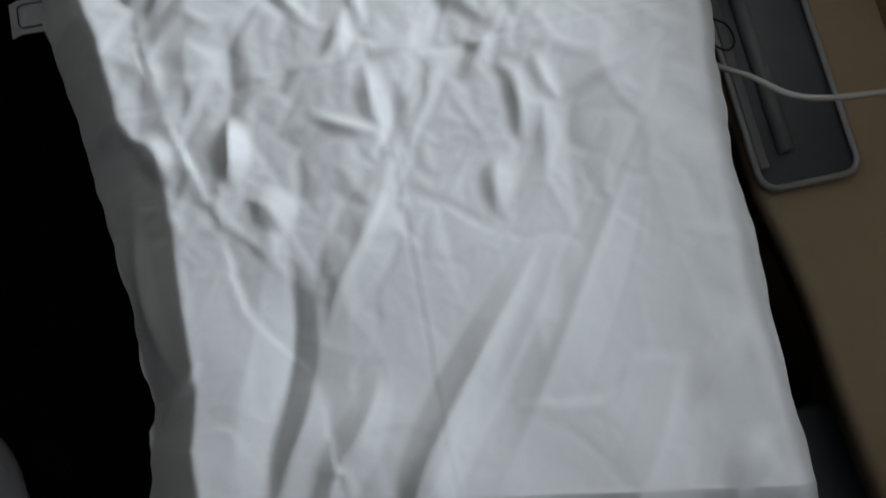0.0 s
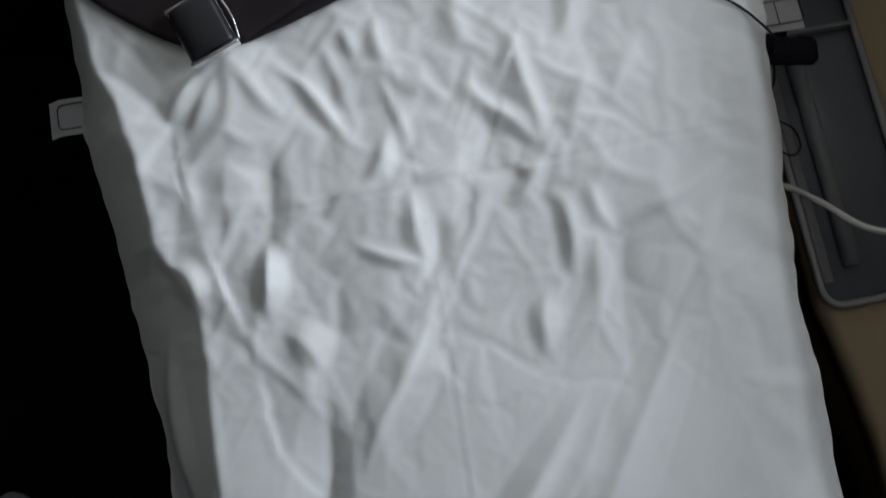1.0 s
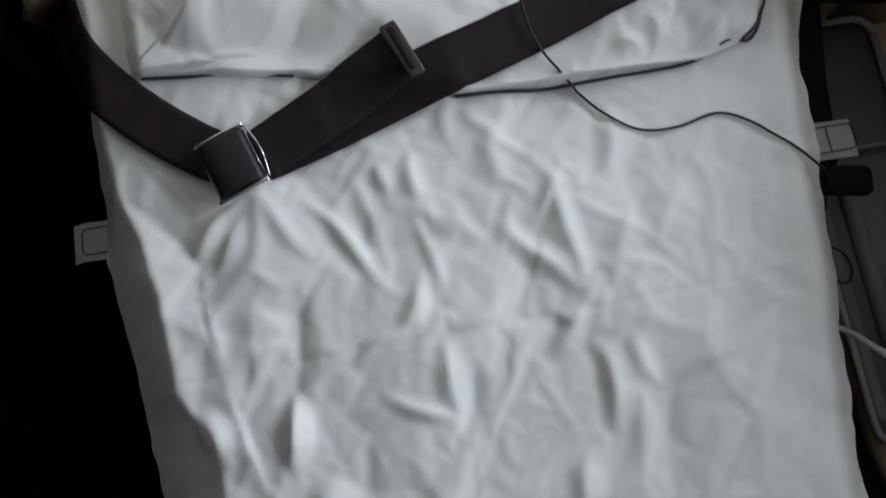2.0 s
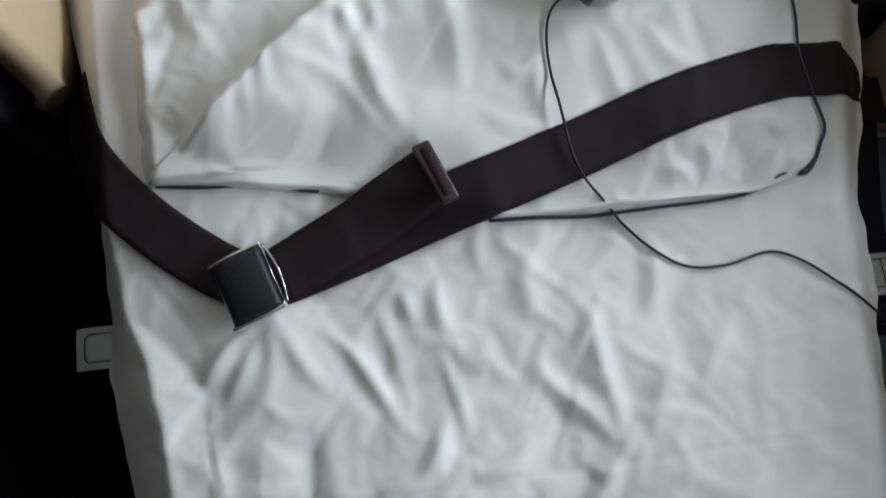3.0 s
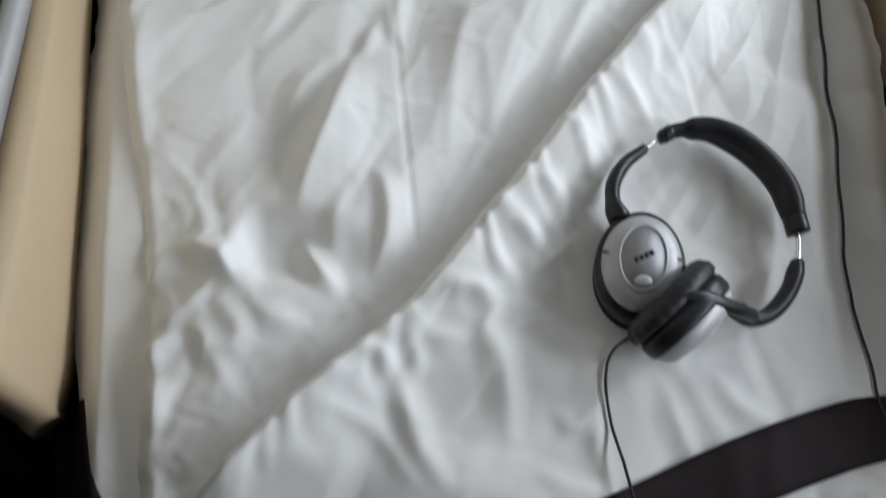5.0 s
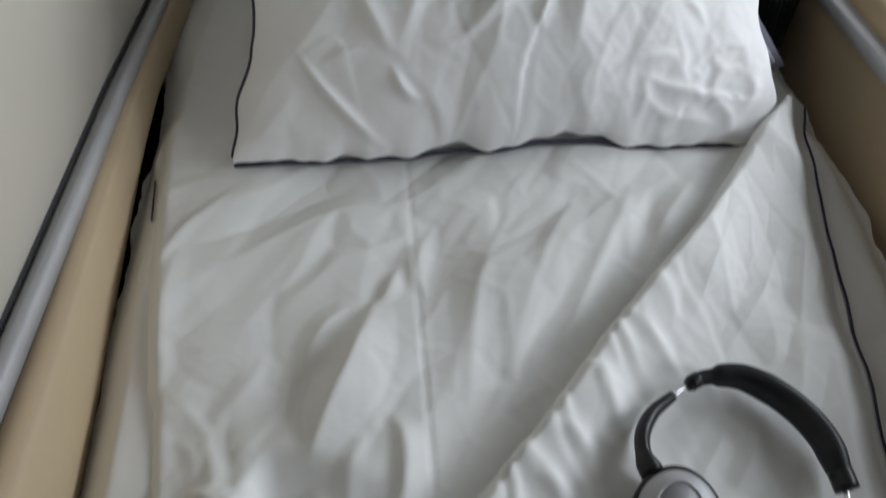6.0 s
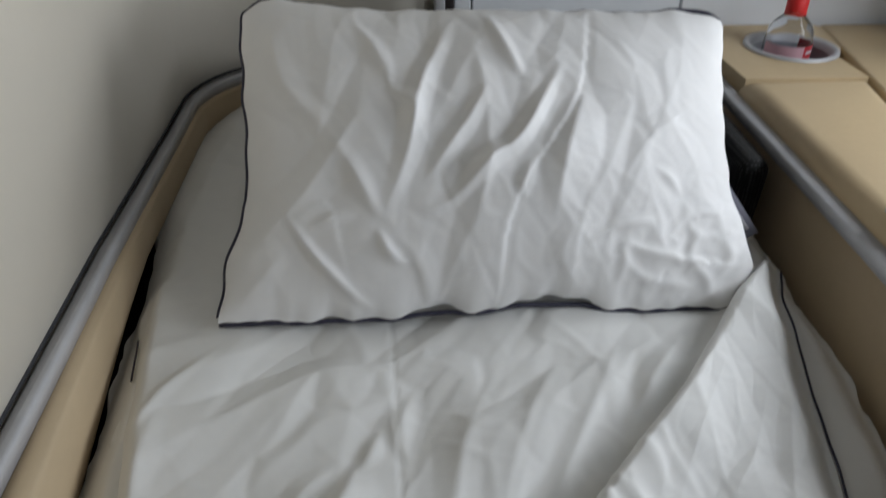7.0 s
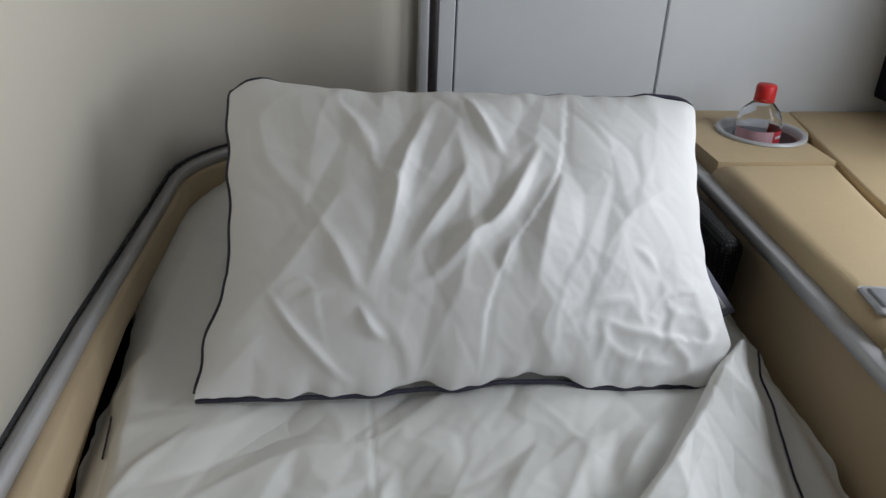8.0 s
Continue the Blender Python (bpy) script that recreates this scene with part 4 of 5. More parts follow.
# main folds of the pillowcase
PILLOW_FOLDS_A = (
    (((-0.132, 0.009), (-0.160, 0.023), (-0.206, 0.070), (-0.240, 0.121)), (8, 5, 6)),
    (((-0.212, 0.100), (-0.181, 0.109), (-0.156, 0.108)), (3, 5, 6)),
    (((-0.101, 0.053), (-0.123, 0.069), (-0.137, 0.096)), (7, 6, 6)),
    (((-0.132, 0.096), (-0.100, 0.176), (-0.081, 0.259), (-0.033, 0.363)), (8, 13, 12)),
    (((-0.085, 0.137), (-0.052, 0.185), (-0.032, 0.212), (-0.004, 0.262)), (7, 10, 10)),
    (((-0.095, 0.110), (-0.054, 0.121), (-0.012, 0.162), (0.029, 0.195), (0.091, 0.297)), (9, 11, 9)),
)
PILLOW_FOLDS_B = (
    (((0.041, 0.259), (0.018, 0.303), (-0.003, 0.372)), (6, 8, 8)),
    (((-0.132, 0.096), (-0.150, 0.140), (-0.187, 0.207)), (5, 10, 10)),
    (((-0.181, 0.197), (-0.240, 0.277), (-0.254, 0.358)), (4, 10, 14)),
    (((0.061, 0.092), (0.077, 0.175), (0.114, 0.262)), (9, 18, 28)),
    (((0.032, 0.117), (0.026, 0.136), (0.040, 0.168)), (5, 7, 8)),
    (((-0.100, 0.183), (-0.092, 0.230), (-0.130, 0.260)), (4, 9, 9)),
    (((-0.130, 0.253), (-0.123, 0.282), (-0.155, 0.351)), (4, 10, 10)),
)
PILLOW_FOLDS = PILLOW_FOLDS_A + PILLOW_FOLDS_B
# small folds of its lower half
PILLOW_LOW_A = (
    (((0.131, 0.080), (0.188, 0.061), (0.271, 0.051)), (6, 5, 7)),
    (((0.135, 0.065), (0.176, 0.034), (0.243, 0.025)), (5, 6, 7)),
    (((0.097, 0.074), (0.138, 0.092), (0.196, 0.100)), (4, 5, 6)),
    (((0.221, 0.128), (0.207, 0.147), (0.185, 0.159)), (4, 6, 6)),
    (((0.266, 0.031), (0.285, 0.058), (0.278, 0.085)), (6, 6, 7)),
    (((0.253, 0.006), (0.254, 0.031), (0.226, 0.056)), (5, 6, 6)),
)
PILLOW_LOW_B = (
    (((-0.297, 0.015), (-0.268, 0.044), (-0.234, 0.078)), (4, 10, 12)),
    (((-0.068, 0.013), (-0.095, 0.066), (-0.126, 0.090)), (4, 12, 12)),
    (((0.111, 0.009), (0.071, 0.056), (0.091, 0.105)), (5, 14, 14)),
    (((-0.057, 0.036), (-0.019, 0.052), (0.007, 0.034)), (3, 12, 12)),
    (((0.140, 0.137), (0.182, 0.193), (0.256, 0.246)), (4, 14, 16)),
    (((0.034, 0.028), (0.062, 0.018), (0.070, 0.027)), (5, 6, 6)),
    (((0.139, 0.020), (0.146, 0.056), (0.138, 0.080)), (5, 7, 9)),
)
PILLOW_LOW = PILLOW_LOW_A + PILLOW_LOW_B


def pillow_side(front):
    na, nb = 210, 135
    a, b = np.meshgrid(np.linspace(-1, 1, na), np.linspace(-1, 1, nb))
    puff = (np.maximum(0, 1 - np.abs(a) ** 2.6) * np.maximum(0, 1 - np.abs(b) ** 2.4)) ** 0.72
    pinch = 1 - 0.035 * (1 - np.abs(b) ** 2) * np.abs(a) ** 4
    x = a * PW / 2 * (1 - 0.03 * (1 - np.abs(b) ** 2)) * (1 + 0.015 * b)
    y = PL / 2 * (1 + b * (1 - 0.025 * (1 - np.abs(a) ** 2)))
    corner = np.abs(a) ** 10 * np.abs(b) ** 10
    x, y = x * (1 - 0.030 * corner * (b > 0)) + 0.014 * b, y - np.sign(b) * (0.014 * (b > 0) + 0.002) * corner
    x = x + np.abs(a) ** 6 * np.where(a < 0, np.interp(b, (-1, -0.7, -0.25, 0.3, 1), (0, 0.002, 0.016, 0.011, 0)), np.interp(b, (-1, -0.75, -0.55, -0.2, 0.4, 1), (0.008, 0.034, 0.028, 0.008, 0.002, 0)))
    y = y + np.abs(b) ** 6 * np.where(b > 0, 0.014 * np.exp(-((a + 0.86) / 0.16) ** 2), 0.017 * np.exp(-((x - 0.06) / 0.05) ** 2) + 0.008 * np.exp(-((x + 0.075) / 0.03) ** 2))
    rag = np.abs(b) ** 8
    y = y + rag * (0.009 * perlin(a * 4, b, 91) + 0.005 * perlin(a * 11, b, 92)) * np.where(b < 0, 1, 0.5)
    x = x + np.abs(a) ** 8 * 0.005 * perlin(b * 4, a, 93)
    if front:
        even = 0.080 * puff
        z = even
        inner = puff ** 0.35
        z = z + inner * (folds(x, y, PILLOW_FOLDS, 1.25) + folds(x, y, PILLOW_LOW, 0.7) + 0.0060 * facets(x, y, 0.055, 101, -0.35, 2.4) + 0.0018 * facets(x, y, 0.026, 103, 0.4, 1.8))
        z = z + inner * 0.005 * facets(x, y, 0.02, 107, 0.2, 1.2) * sstep(0.10, 0.2, x) * sstep(0.14, 0.08, y) * 0.7
        z = z + 0.004 * perlin(x / 0.1, y / 0.1, 105) * inner
        more = 0.007 * sstep(0.10, 0.2, x) * sstep(0.14, 0.08, y)
        P = settle(np.stack([x, y, z], -1), (0.004 * inner + more, 0.004 * inner + more), even, 160, sink=0.0)
        x, y, z = P[..., 0], P[..., 1], P[..., 2]
    else:
        z = -0.05 * puff
    p = np.stack([x, y, z], -1)
    m = np.array(PILLOW)
    return p @ m[:3, :3].T + m[:3, 3]


pillow = thing("pillow", "plump creased white pillow with dark piping, leaning on the headrest", "pillow", (0.186, 1.33, 0.68))
pf, pb = pillow_side(True), pillow_side(False)
part("pillowcase_front", grid_mesh("front", pf), PILLOWCASE, pillow)
part("pillowcase_back", grid_mesh("back", pb), PILLOWCASE, pillow)
edge = pf[0]
low = np.stack([np.convolve(np.pad(pf[0, :, k], 30, mode="reflect", reflect_type="odd"), np.ones(61) / 61, "valid") for k in range(3)], 1)
low[:, 1:] = np.where((low[:, 2] < edge[:, 2])[:, None], low[:, 1:], edge[:, 1:])
low = np.stack([np.convolve(np.pad(low[:, k], 5, mode="reflect", reflect_type="odd"), np.ones(11) / 11, "valid") for k in range(3)], 1)
off = np.array([[0, 0.003, -0.0042], [0.0, 0.006, -0.002], [0, 0.006, -0.004], [-0.001, 0.005, -0.002]])
ears = np.linspace(1, -1, len(pf[-1, ::-3]))
ears = np.exp(-((ears - 0.9) / 0.12) ** 2) + 0.5 * np.exp(-((ears + 0.93) / 0.08) ** 2)
rim = np.concatenate([low[::3] + off[0], pf[3::3, -1] + off[1], pf[-1, ::-3] + off[2] + ears[:, None] * np.array([0, 0, 0.006]), pf[::-3, 0] + off[3]])
part("piping", tube("p", rim, 0.0030, 7), PIPING, pillow, "dark navy piping round the edge")

tag = thing("care_label", "small grey woven label hanging from the pillow's side", "label", (0.5, 1.4, 0.7))
part("ribbon", box_bm(-0.012, 0.012, -0.04, 0.04, 0, 0.0015, 0.0006, 1, pose(0.535, 1.455, 0.735, 38, -18, 14)), GREY_LABEL, tag)
part("print", box_bm(-0.003, 0.003, -0.03, 0.03, 0.0016, 0.0022, 0, 1, pose(0.535, 1.455, 0.735, 38, -18, 14)), PRINT_PALE, tag, "pale unreadable print")

# ---- seat belt ----
belt = thing("seat_belt", "dark brown webbing seat belt buckled across the bed", "seat belt", (0.0, 0.6, 0.62))


def strap(points, width, lift, step=0.006, ends=()):
    """Webbing laid over the cloth."""
    c = smooth_path([(x, y, 0) for x, y in points], step=step)
    t = np.gradient(c, axis=0)
    t /= np.linalg.norm(t, axis=1)[:, None]
    side = np.stack([-t[:, 1], t[:, 0]], 1)
    w = np.linspace(-0.5, 0.5, 9)
    X = c[:, 0, None] + width * w[None] * side[:, 0, None]
    Y = c[:, 1, None] + width * w[None] * side[:, 1, None]
    Z = top_z(X, Y)
    ker = np.ones(13) / 13
    crown = np.convolve(np.pad(Z.max(1) * 0.5 + Z.mean(1) * 0.5, 6, mode="edge"), ker, "valid")
    Zs = np.stack([np.convolve(np.pad(Z[:, j], 6, mode="edge"), ker, "valid") for j in range(9)], 1)
    Z = np.maximum(0.6 * Zs + 0.4 * crown[:, None], 0.75 * Z + 0.25 * crown[:, None]) + lift
    Z += 0.0015 * np.cos(w * math.pi * 2)[None] * 0.4
    for s, drop in ends:
        q = np.linspace(0, 1, len(c)) if s else np.linspace(1, 0, len(c))
        Z = Z - drop * sstep(0.86, 1.0, q)[:, None]
    return np.stack([X, Y, Z], -1)


def webbing(name, grid, label=""):
    o = part(name, grid_mesh(name, grid), WEBBING, belt, label)
    s = o.modifiers.new("thick", "SOLIDIFY")
    s.thickness, s.offset = 0.0016, 1
    return o


DX, DY = -0.037, -0.025
webbing("webbing_short", strap([(x + DX, y + DY) for x, y in ((-0.215, 0.885), (-0.205, 0.83), (-0.188, 0.770), (-0.155, 0.718), (-0.112, 0.672), (-0.068, 0.636), (-0.036, 0.616))], 0.050, 0.009, ends=((0, 0.03),)))
webbing("webbing_long", strap([(x + DX, y + DY) for x, y in ((-0.012, 0.617), (0.06, 0.637), (0.13, 0.658), (0.20, 0.676), (0.263, 0.695), (0.342, 0.719), (0.431, 0.740), (0.50, 0.750), (0.57, 0.754), (0.64, 0.754), (0.70, 0.752))], 0.052, 0.004, ends=((1, 0.02),)))
webbing("webbing_tail", strap([(x + DX, y + DY) for x, y in ((-0.010, 0.617), (0.035, 0.638), (0.077, 0.657), (0.11, 0.674), (0.146, 0.691))], 0.053, 0.0085))

bz = float(top_z(-0.06, 0.585)) + 0.012
BK = pose(-0.034 + DX, 0.611 + DY, bz, 0, -4, 19)
buckle = part("buckle", box_bm(-0.025, 0.025, -0.030, 0.030, -0.006, 0.002, 0.003, 2, BK), CHROME, belt, "chrome buckle body")


def lever():
    rows = []
    for q in np.linspace(-1, 1, 13):
        rows.append([(0.0245 * p, 0.029 * q, 0.004 + 0.007 * (1 - p * p) ** 0.5 - (0.004 if abs(p) > 0.97 else 0) - (0.002 if abs(q) > 0.97 else 0)) for p in np.linspace(-1, 1, 15)])
    me = grid_mesh("lever", np.array(rows))
    me.transform(BK)
    return me


lv = part("lever", lever(), BLACK_LEATHER, buckle, "black leather-covered lift lever")
lv.modifiers.new("thick", "SOLIDIFY").thickness = 0.004
for sy in (-1, 1):
    part("end_bar", box_bm(-0.026, 0.026, sy * 0.0305 - 0.0022, sy * 0.0305 + 0.0022, -0.004, 0.006, 0.002, 2, BK), CHROME, buckle)
part("hinge_bar", tube("h", smooth_path([tuple(BK @ Vector(p)) for p in ((0.0265, -0.028, 0.002), (0.030, -0.012, 0.004), (0.0305, 0.006, 0.004), (0.0265, 0.028, 0.002))]), 0.0014, 7), CHROME, buckle, "curved chrome edge")
az = float(top_z(0.108, 0.668)) + 0.015
ADJ = pose(0.140 + DX, 0.686 + DY, az, 0, 0, 21)
adj = part("adjuster", box_bm(-0.0085, 0.0085, -0.030, 0.030, -0.003, 0.003, 0.0025, 2, ADJ), DARK_METAL, belt, "dark metal strap adjuster")
part("slot", box_bm(-0.0035, 0.0035, -0.024, 0.024, 0.002, 0.0042, 0.001, 1, ADJ), WEBBING, adj)

part("strap_anchor", box_bm(-0.03, 0.03, -0.016, 0.016, 0, 0.012, 0.008, 3, pose(0.535, 0.497, 0.506, 0, 0, -10)), DARK_SEAT, seat, "dark brown padded strap end")

# ---- headphones ----
hp = thing("headphones", "black and silver over-ear headphones lying on the duvet", "headphones", (0.30, 0.88, 0.63))
hz = float(top_z(0.262, 0.862))
C1 = pose(0.257, 0.861, hz + 0.012, 6, -5, -15) @ Matrix.Scale(0.95, 4)
cup1 = part("ear_cup", lathe_bm([(0.0, -0.004), (0.044, -0.004), (0.0485, 0.003), (0.0485, 0.014), (0.046, 0.020), (0.0, 0.020)], 48, C1, 0.80, 1.08), BLACK_PLASTIC, hp, "black oval ear cup")
part("cushion", lathe_bm([(0.024, -0.012), (0.030, -0.017), (0.042, -0.017), (0.048, -0.010), (0.048, -0.004), (0.0, -0.004)], 48, C1, 0.80, 1.08), BLACK_LEATHER, cup1, "black leather ear cushion")
part("shell", lathe_bm([(0.0425, 0.018), (0.0425, 0.022), (0.041, 0.026), (0.034, 0.0305), (0.022, 0.033), (0.0, 0.034)], 48, C1, 0.80, 1.05), SILVER, cup1, "silver domed outer shell")
part("inset_ring", lathe_bm([(0.0265, 0.0312), (0.0262, 0.0345), (0.0240, 0.0352), (0.0230, 0.0335)], 48, C1, 0.80, 1.22), SILVER, cup1)
part("inset", lathe_bm([(0.0238, 0.0330), (0.0235, 0.0345), (0.0, 0.0350)], 48, C1, 0.80, 1.22), SILVER_DARK, cup1, "grey oval inset")
part("nub", lathe_bm([(0.0070, 0.034), (0.0066, 0.0368), (0.0040, 0.0378), (0.0, 0.0380)], 24, C1 @ Matrix.Translation((0.001, -0.0225, 0)), 1.1, 0.8), SILVER, cup1)
for k in range(4):
    part("emblem_bar", box_bm(-0.0095 + k * 0.0048, -0.0057 + k * 0.0048, -0.0022, 0.0022, 0.0348, 0.0355, 0, 1, C1 @ pose(0.001, 0.001, 0, 0, 0, 32)), BLACK_PLASTIC, cup1)
for sx in (-1, 1):
    part("shell_joint", box_bm(sx * 0.0275 - 0.0060, sx * 0.0275 + 0.0060, 0.0035, 0.0043, 0.0270, 0.0300, 0, 1, C1), BLACK_GAP, cup1)
C2 = pose(0.276, 0.816, float(top_z(0.285, 0.82)) + 0.037, 0, 0, -52) @ pose(0, 0, 0, 0, 99, 0) @ Matrix.Scale(0.90, 4)
cup2 = part("ear_cup", lathe_bm([(0.0, -0.002), (0.044, -0.002), (0.0470, 0.003), (0.0470, 0.012), (0.0450, 0.016), (0.0, 0.016)], 48, C2, 0.80, 1.06), BLACK_PLASTIC, hp, "black oval ear cup on its edge")
rib = lathe_bm([(0.024, -0.014), (0.030, -0.020), (0.037, -0.0225), (0.043, -0.020), (0.0485, -0.012), (0.0485, -0.005), (0.044, -0.002), (0.0, -0.002)], 96, None, 0.80, 1.08)
for v in rib.verts:
    deep = 0.0016 * sstep(0.034, 0.043, v.co.xy.length) * sstep(-0.003, -0.008, v.co.z) * (0.5 + 0.5 * math.cos(24 * math.atan2(v.co.y, v.co.x)))
    v.co.x, v.co.y = v.co.x * (1 - deep / 0.045), v.co.y * (1 - deep / 0.045)
bmesh.ops.transform(rib, matrix=C2, verts=rib.verts)
part("cushion", rib, BLACK_LEATHER, cup2, "pleated black leather ear cushion")
part("shell", lathe_bm([(0.0435, 0.013), (0.0435, 0.018), (0.041, 0.023), (0.034, 0.0285), (0.022, 0.031), (0.0, 0.032)], 48, C2, 0.80, 1.05), SILVER, cup2, "silver domed outer shell")


def rest(x, y, h):
    return (x, y, float(top_z(x, y)) + h)


arm1 = smooth_path([rest(0.249, 0.906, 0.018), rest(0.2455, 0.920, 0.018), rest(0.250, 0.941, 0.017), rest(0.264, 0.960, 0.017), rest(0.285, 0.974, 0.018)], step=0.003)
part("yoke_arm", tube("a", arm1, np.interp(np.linspace(0, 1, len(arm1)), (0, 0.12, 0.2, 0.6, 1), (0.0095, 0.0085, 0.0065, 0.0065, 0.0045)), 12, flat=1.3), BLACK_PLASTIC, hp)
part("slider_rod", tube("r", smooth_path([rest(0.282, 0.972, 0.018), rest(0.293, 0.979, 0.019), rest(0.308, 0.986, 0.020)], step=0.003), 0.0022, 8), CHROME, hp, "thin chrome slider rod")
bandp = smooth_path([rest(0.300, 0.982, 0.020), rest(0.316, 0.987, 0.022), rest(0.348, 0.984, 0.024), rest(0.378, 0.961, 0.024), rest(0.396, 0.924, 0.023), rest(0.400, 0.884, 0.021)], step=0.003)
kk = np.linspace(0, 1, len(bandp))
part("headband", tube("b", bandp, np.interp(kk, (0, 0.04, 0.14, 0.17, 0.4, 0.85, 0.94, 0.95, 1), (0.005, 0.0055, 0.006, 0.0085, 0.0105, 0.0105, 0.0085, 0.0070, 0.0068)), 16, flat=1.5), BLACK_LEATHER, hp, "padded black leather headband")
part("end_collar", tube("e", bandp[-6:] + np.array([0, -0.004, 0]), 0.0092, 10, flat=1.3), BLACK_PLASTIC, hp, "square black end collar")
part("end_collar", tube("e", bandp[1:5], 0.0066, 10, flat=1.3), BLACK_PLASTIC, hp)
part("slider_rod", tube("r", smooth_path([rest(0.400, 0.890, 0.021), rest(0.397, 0.868, 0.021), rest(0.390, 0.848, 0.021)], step=0.003), 0.0024, 8), CHROME, hp, "thin chrome slider rod")
arm2 = smooth_path([rest(0.393, 0.856, 0.021), rest(0.379, 0.832, 0.022), rest(0.358, 0.814, 0.022), rest(0.338, 0.809, 0.026), rest(0.326, 0.815, 0.034)], step=0.003)
part("yoke_arm", tube("a", arm2, np.interp(np.linspace(0, 1, len(arm2)), (0, 0.1, 0.5, 0.85, 1), (0.0055, 0.0072, 0.0072, 0.0060, 0.0075)), 12, flat=1.3), BLACK_PLASTIC, hp)
fork = smooth_path([rest(0.264, 0.815, 0.066), rest(0.288, 0.812, 0.067), rest(0.316, 0.808, 0.054), rest(0.338, 0.810, 0.032)], step=0.003)
part("yoke_fork", tube("f", fork, 0.0062, 12, flat=0.9), BLACK_PLASTIC, hp)

cord = thing("headphone_cord", "thin black headphone cord trailing over the bed", "cable", (0.3, 0.65, 0.61))
cpts = [(0.246, 0.812), (0.228, 0.802), (0.219, 0.785), (0.216, 0.752), (0.220, 0.702), (0.228, 0.655), (0.256, 0.617), (0.288, 0.577), (0.315, 0.559), (0.350, 0.556), (0.390, 0.563), (0.420, 0.550), (0.445, 0.528), (0.462, 0.512)]
cp = smooth_path([(x, y, 0) for x, y in cpts], step=0.004)
zz = top_z(cp[:, 0], cp[:, 1])
over = (cp[:, 1] > 0.640) & (cp[:, 1] < 0.725)
zz = np.where(over, zz + 0.008, zz) + 0.002
cp[:, 2] = np.convolve(np.pad(zz, 3, mode="edge"), np.ones(7) / 7, "valid") + 0.001
tail = smooth_path([tuple(cp[-1]), (0.488, 0.492, 0.575), (0.512, 0.495, 0.52), (0.530, 0.478, 0.47), (0.520, 0.455, 0.44), (0.523, 0.425, 0.432), (0.545, 0.400, 0.432), (0.560, 0.408, 0.432), (0.557, 0.432, 0.432), (0.535, 0.448, 0.433), (0.522, 0.462, 0.434)], step=0.004)
part("wire", tube("c", np.vstack([cp, tail[1:]]), 0.0013, 7), BLACK_CABLE, cord)

# ---- window-side ledge at the foot ----
ledge = thing("side_ledge", "low beige ledge with a recessed grey tray beside the bed", "ledge", (0.75, 0.3, 0))
part("ledge_top", prism_bm([(0.60, -1.2), (0.590, -0.20), (0.580, -0.10), (0.575, -0.02), (0.574, 0.06), (0.566, 0.13), (0.550, 0.22), (0.546, 0.72), (0.86, 0.72), (0.86, -1.2)], 0.36, 0.398, 0.012, 3), BEIGE_PANEL, ledge)
part("ledge_side", prism_bm([(0.66, -1.2), (0.66, 0.0), (0.60, 0.2), (0.60, 0.718), (0.86, 0.718), (0.86, -1.2)], 0.02, 0.359), BEIGE_PANEL, ledge)
# top of this wall is unseen; its height cuts window light on the pad
part("ledge_wall", prism_bm([(0.78, -1.2), (0.78, 0.718), (1.158, 0.718), (1.158, -1.2)], 0.399, 0.925, 0.02, 3), BEIGE_PANEL, ledge)
TR = pose(0.614, 0.47, 0.400, 0, 0, 0)
tray_pts = rounded_rect(0.0, 0.0, 0.128, 0.50, 0.022, 0.0, 8)[:-1]


def to_world(p, m):
    return [tuple(m @ Vector(q)) for q in p]


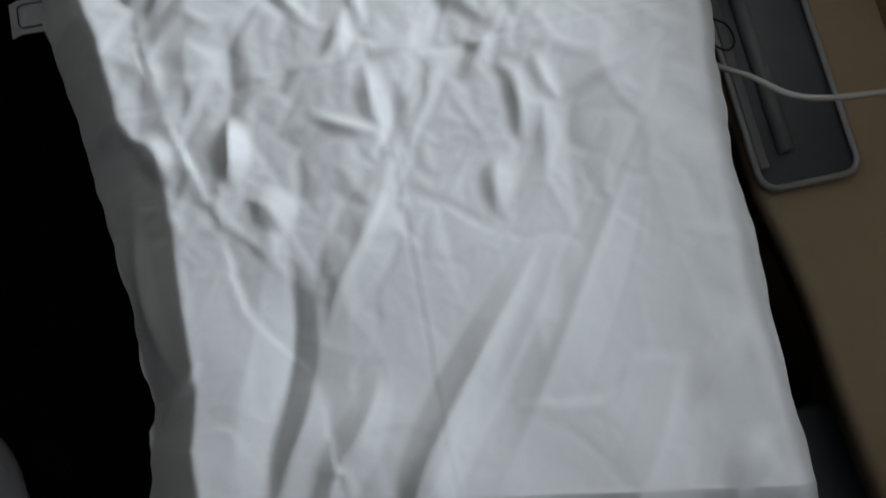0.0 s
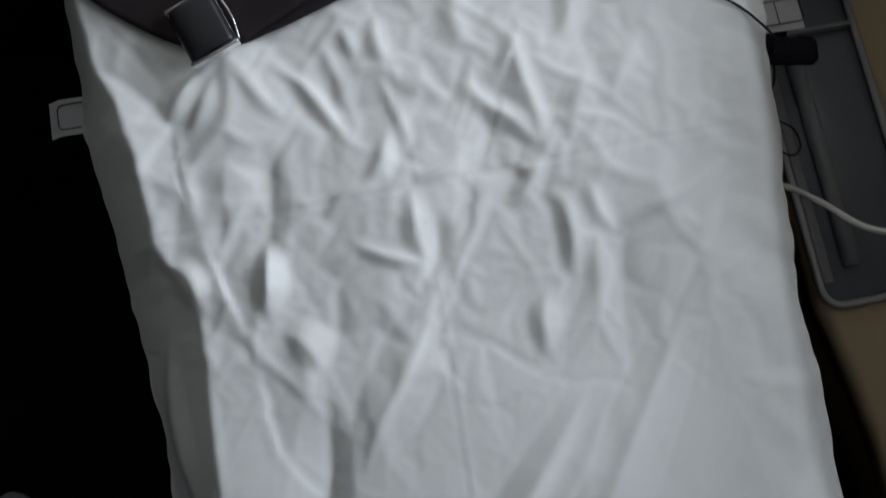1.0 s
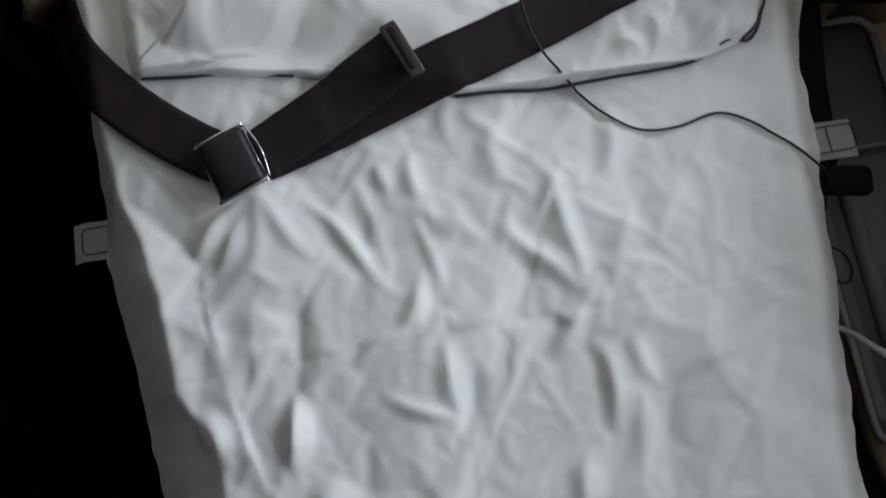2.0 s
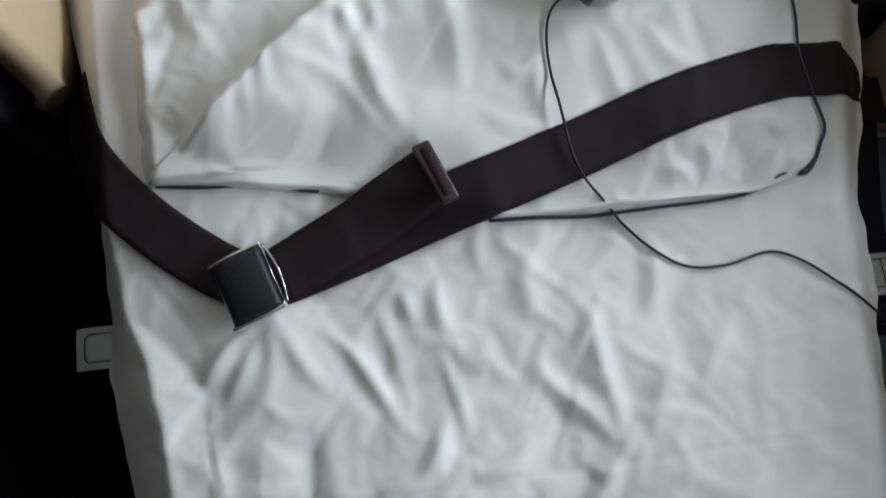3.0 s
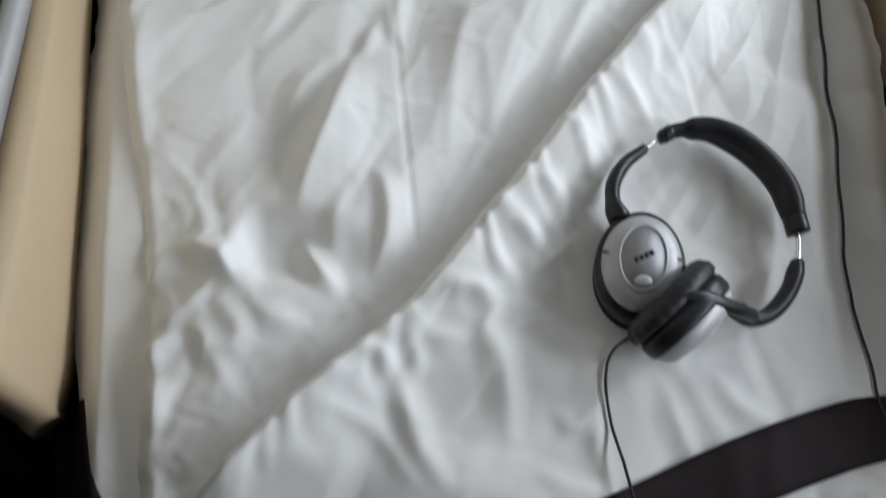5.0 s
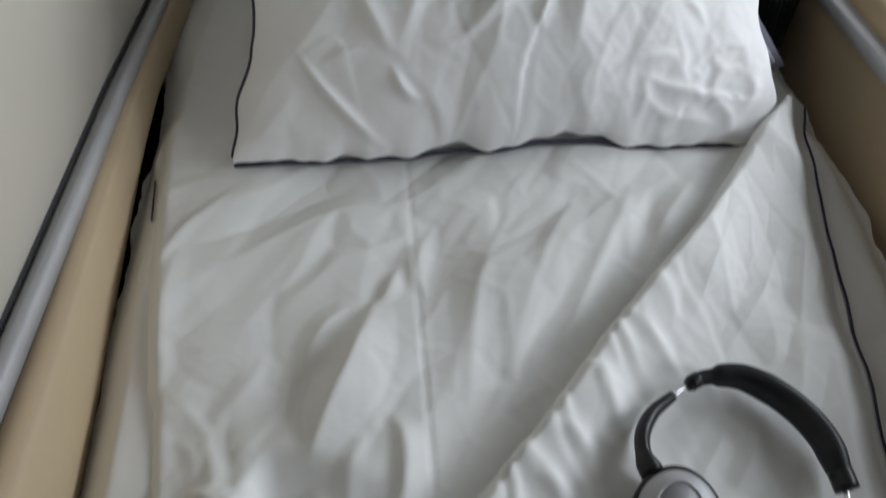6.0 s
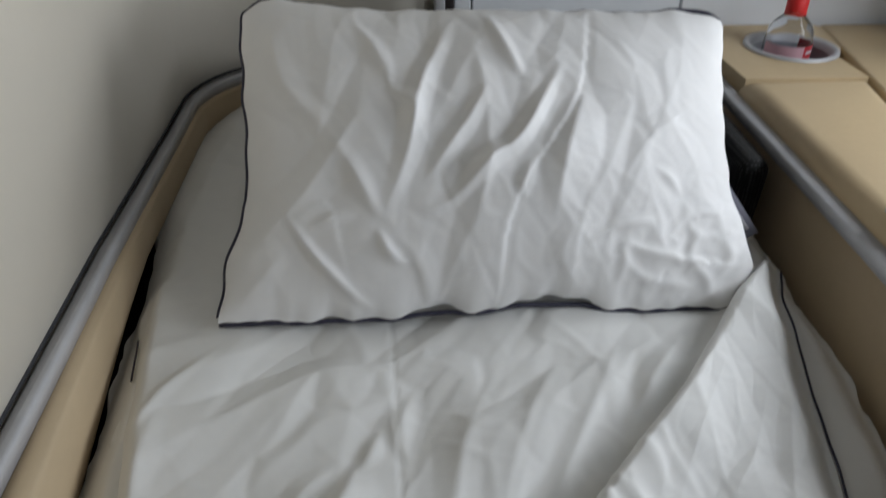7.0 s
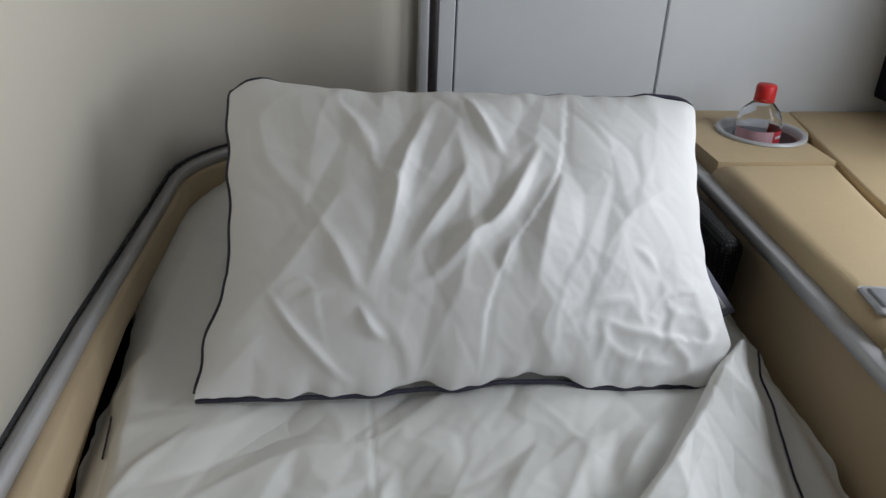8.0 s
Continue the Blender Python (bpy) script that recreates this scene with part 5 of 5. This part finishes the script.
tray = part("tray", prism_bm([(x + 0.614, y + 0.47) for x, y, z in tray_pts], 0.399, 0.404), GREY_PLASTIC, ledge, "glossy dark grey tray bottom")
part("tray_rim", tube("r", to_world(rounded_rect(0, 0, 0.130, 0.502, 0.023, 0.010, 8), TR), 0.0045, 8), RAIL_METAL, tray, "raised metal rim")
part("tray_bar", tube("b", [(0.592, 0.262, 0.412), (0.592, 0.55, 0.412)], 0.010, 14), MID_PLASTIC, tray, "rounded grey bar")
part("tray_edge", box_bm(0.553, 0.566, 0.245, 0.70, 0.404, 0.414, 0.003, 2), MID_PLASTIC, tray)
part("tray_divider", box_bm(0.57, 0.672, 0.552, 0.558, 0.404, 0.42, 0.002, 2), MID_PLASTIC, tray)

cable = thing("charging_cable", "white charging cable running from the bed to the side", "cable", (0.5, 0.37, 0.5))
wp = smooth_path([(0.455, 0.354, 0.540), (0.489, 0.345, 0.522), (0.505, 0.320, 0.545), (0.538, 0.278, 0.572), (0.62, 0.262, 0.585), (0.72, 0.262, 0.58), (0.787, 0.270, 0.565)], step=0.005)
part("wire", tube("c", wp, 0.0033, 9), WHITE_CABLE, cable)

# ---- foot end and floor ----
well = thing("footwell_panel", "dark grey plastic panel low beside the foot of the bed", "panel", (0.55, -0.3, 0))
part("panel", box_bm(0.44, 0.655, -0.9, -0.055, 0.02, 0.26, 0.01, 2), GREY_PLASTIC, well)
foot = thing("ottoman", "dark upholstered footrest at the foot of the bed", "ottoman", (0.14, -0.3, 0))
part("cushion", box_bm(-0.14, 0.42, -0.60, -0.165, 0.42, 0.55, 0.03, 4), DARK_SEAT, foot)
part("base", box_bm(-0.12, 0.40, -0.58, -0.18, 0.0, 0.419, 0.01, 2), DARK_SEAT, foot)


def slipper():
    bm = bmesh.new()
    bmesh.ops.create_uvsphere(bm, u_segments=32, v_segments=16, radius=1)
    for v in bm.verts:
        x, y, z = v.co
        v.co = (x * 0.046 * (1 + 0.22 * y), y * 0.135, max(-0.012, z * (0.035 + 0.022 * max(0, y))) + 0.012)
        if z > 0.1 and y < 0.05:
            v.co.z -= 0.5 * (v.co.z - 0.012)
    bmesh.ops.transform(bm, matrix=pose(-0.585, 0.05, 0.0, 0, 0, 12), verts=bm.verts)
    return bm


tagged(part("slipper", slipper(), STRAP_WHITE), "pale grey fabric slipper on the dark carpet", "slipper")
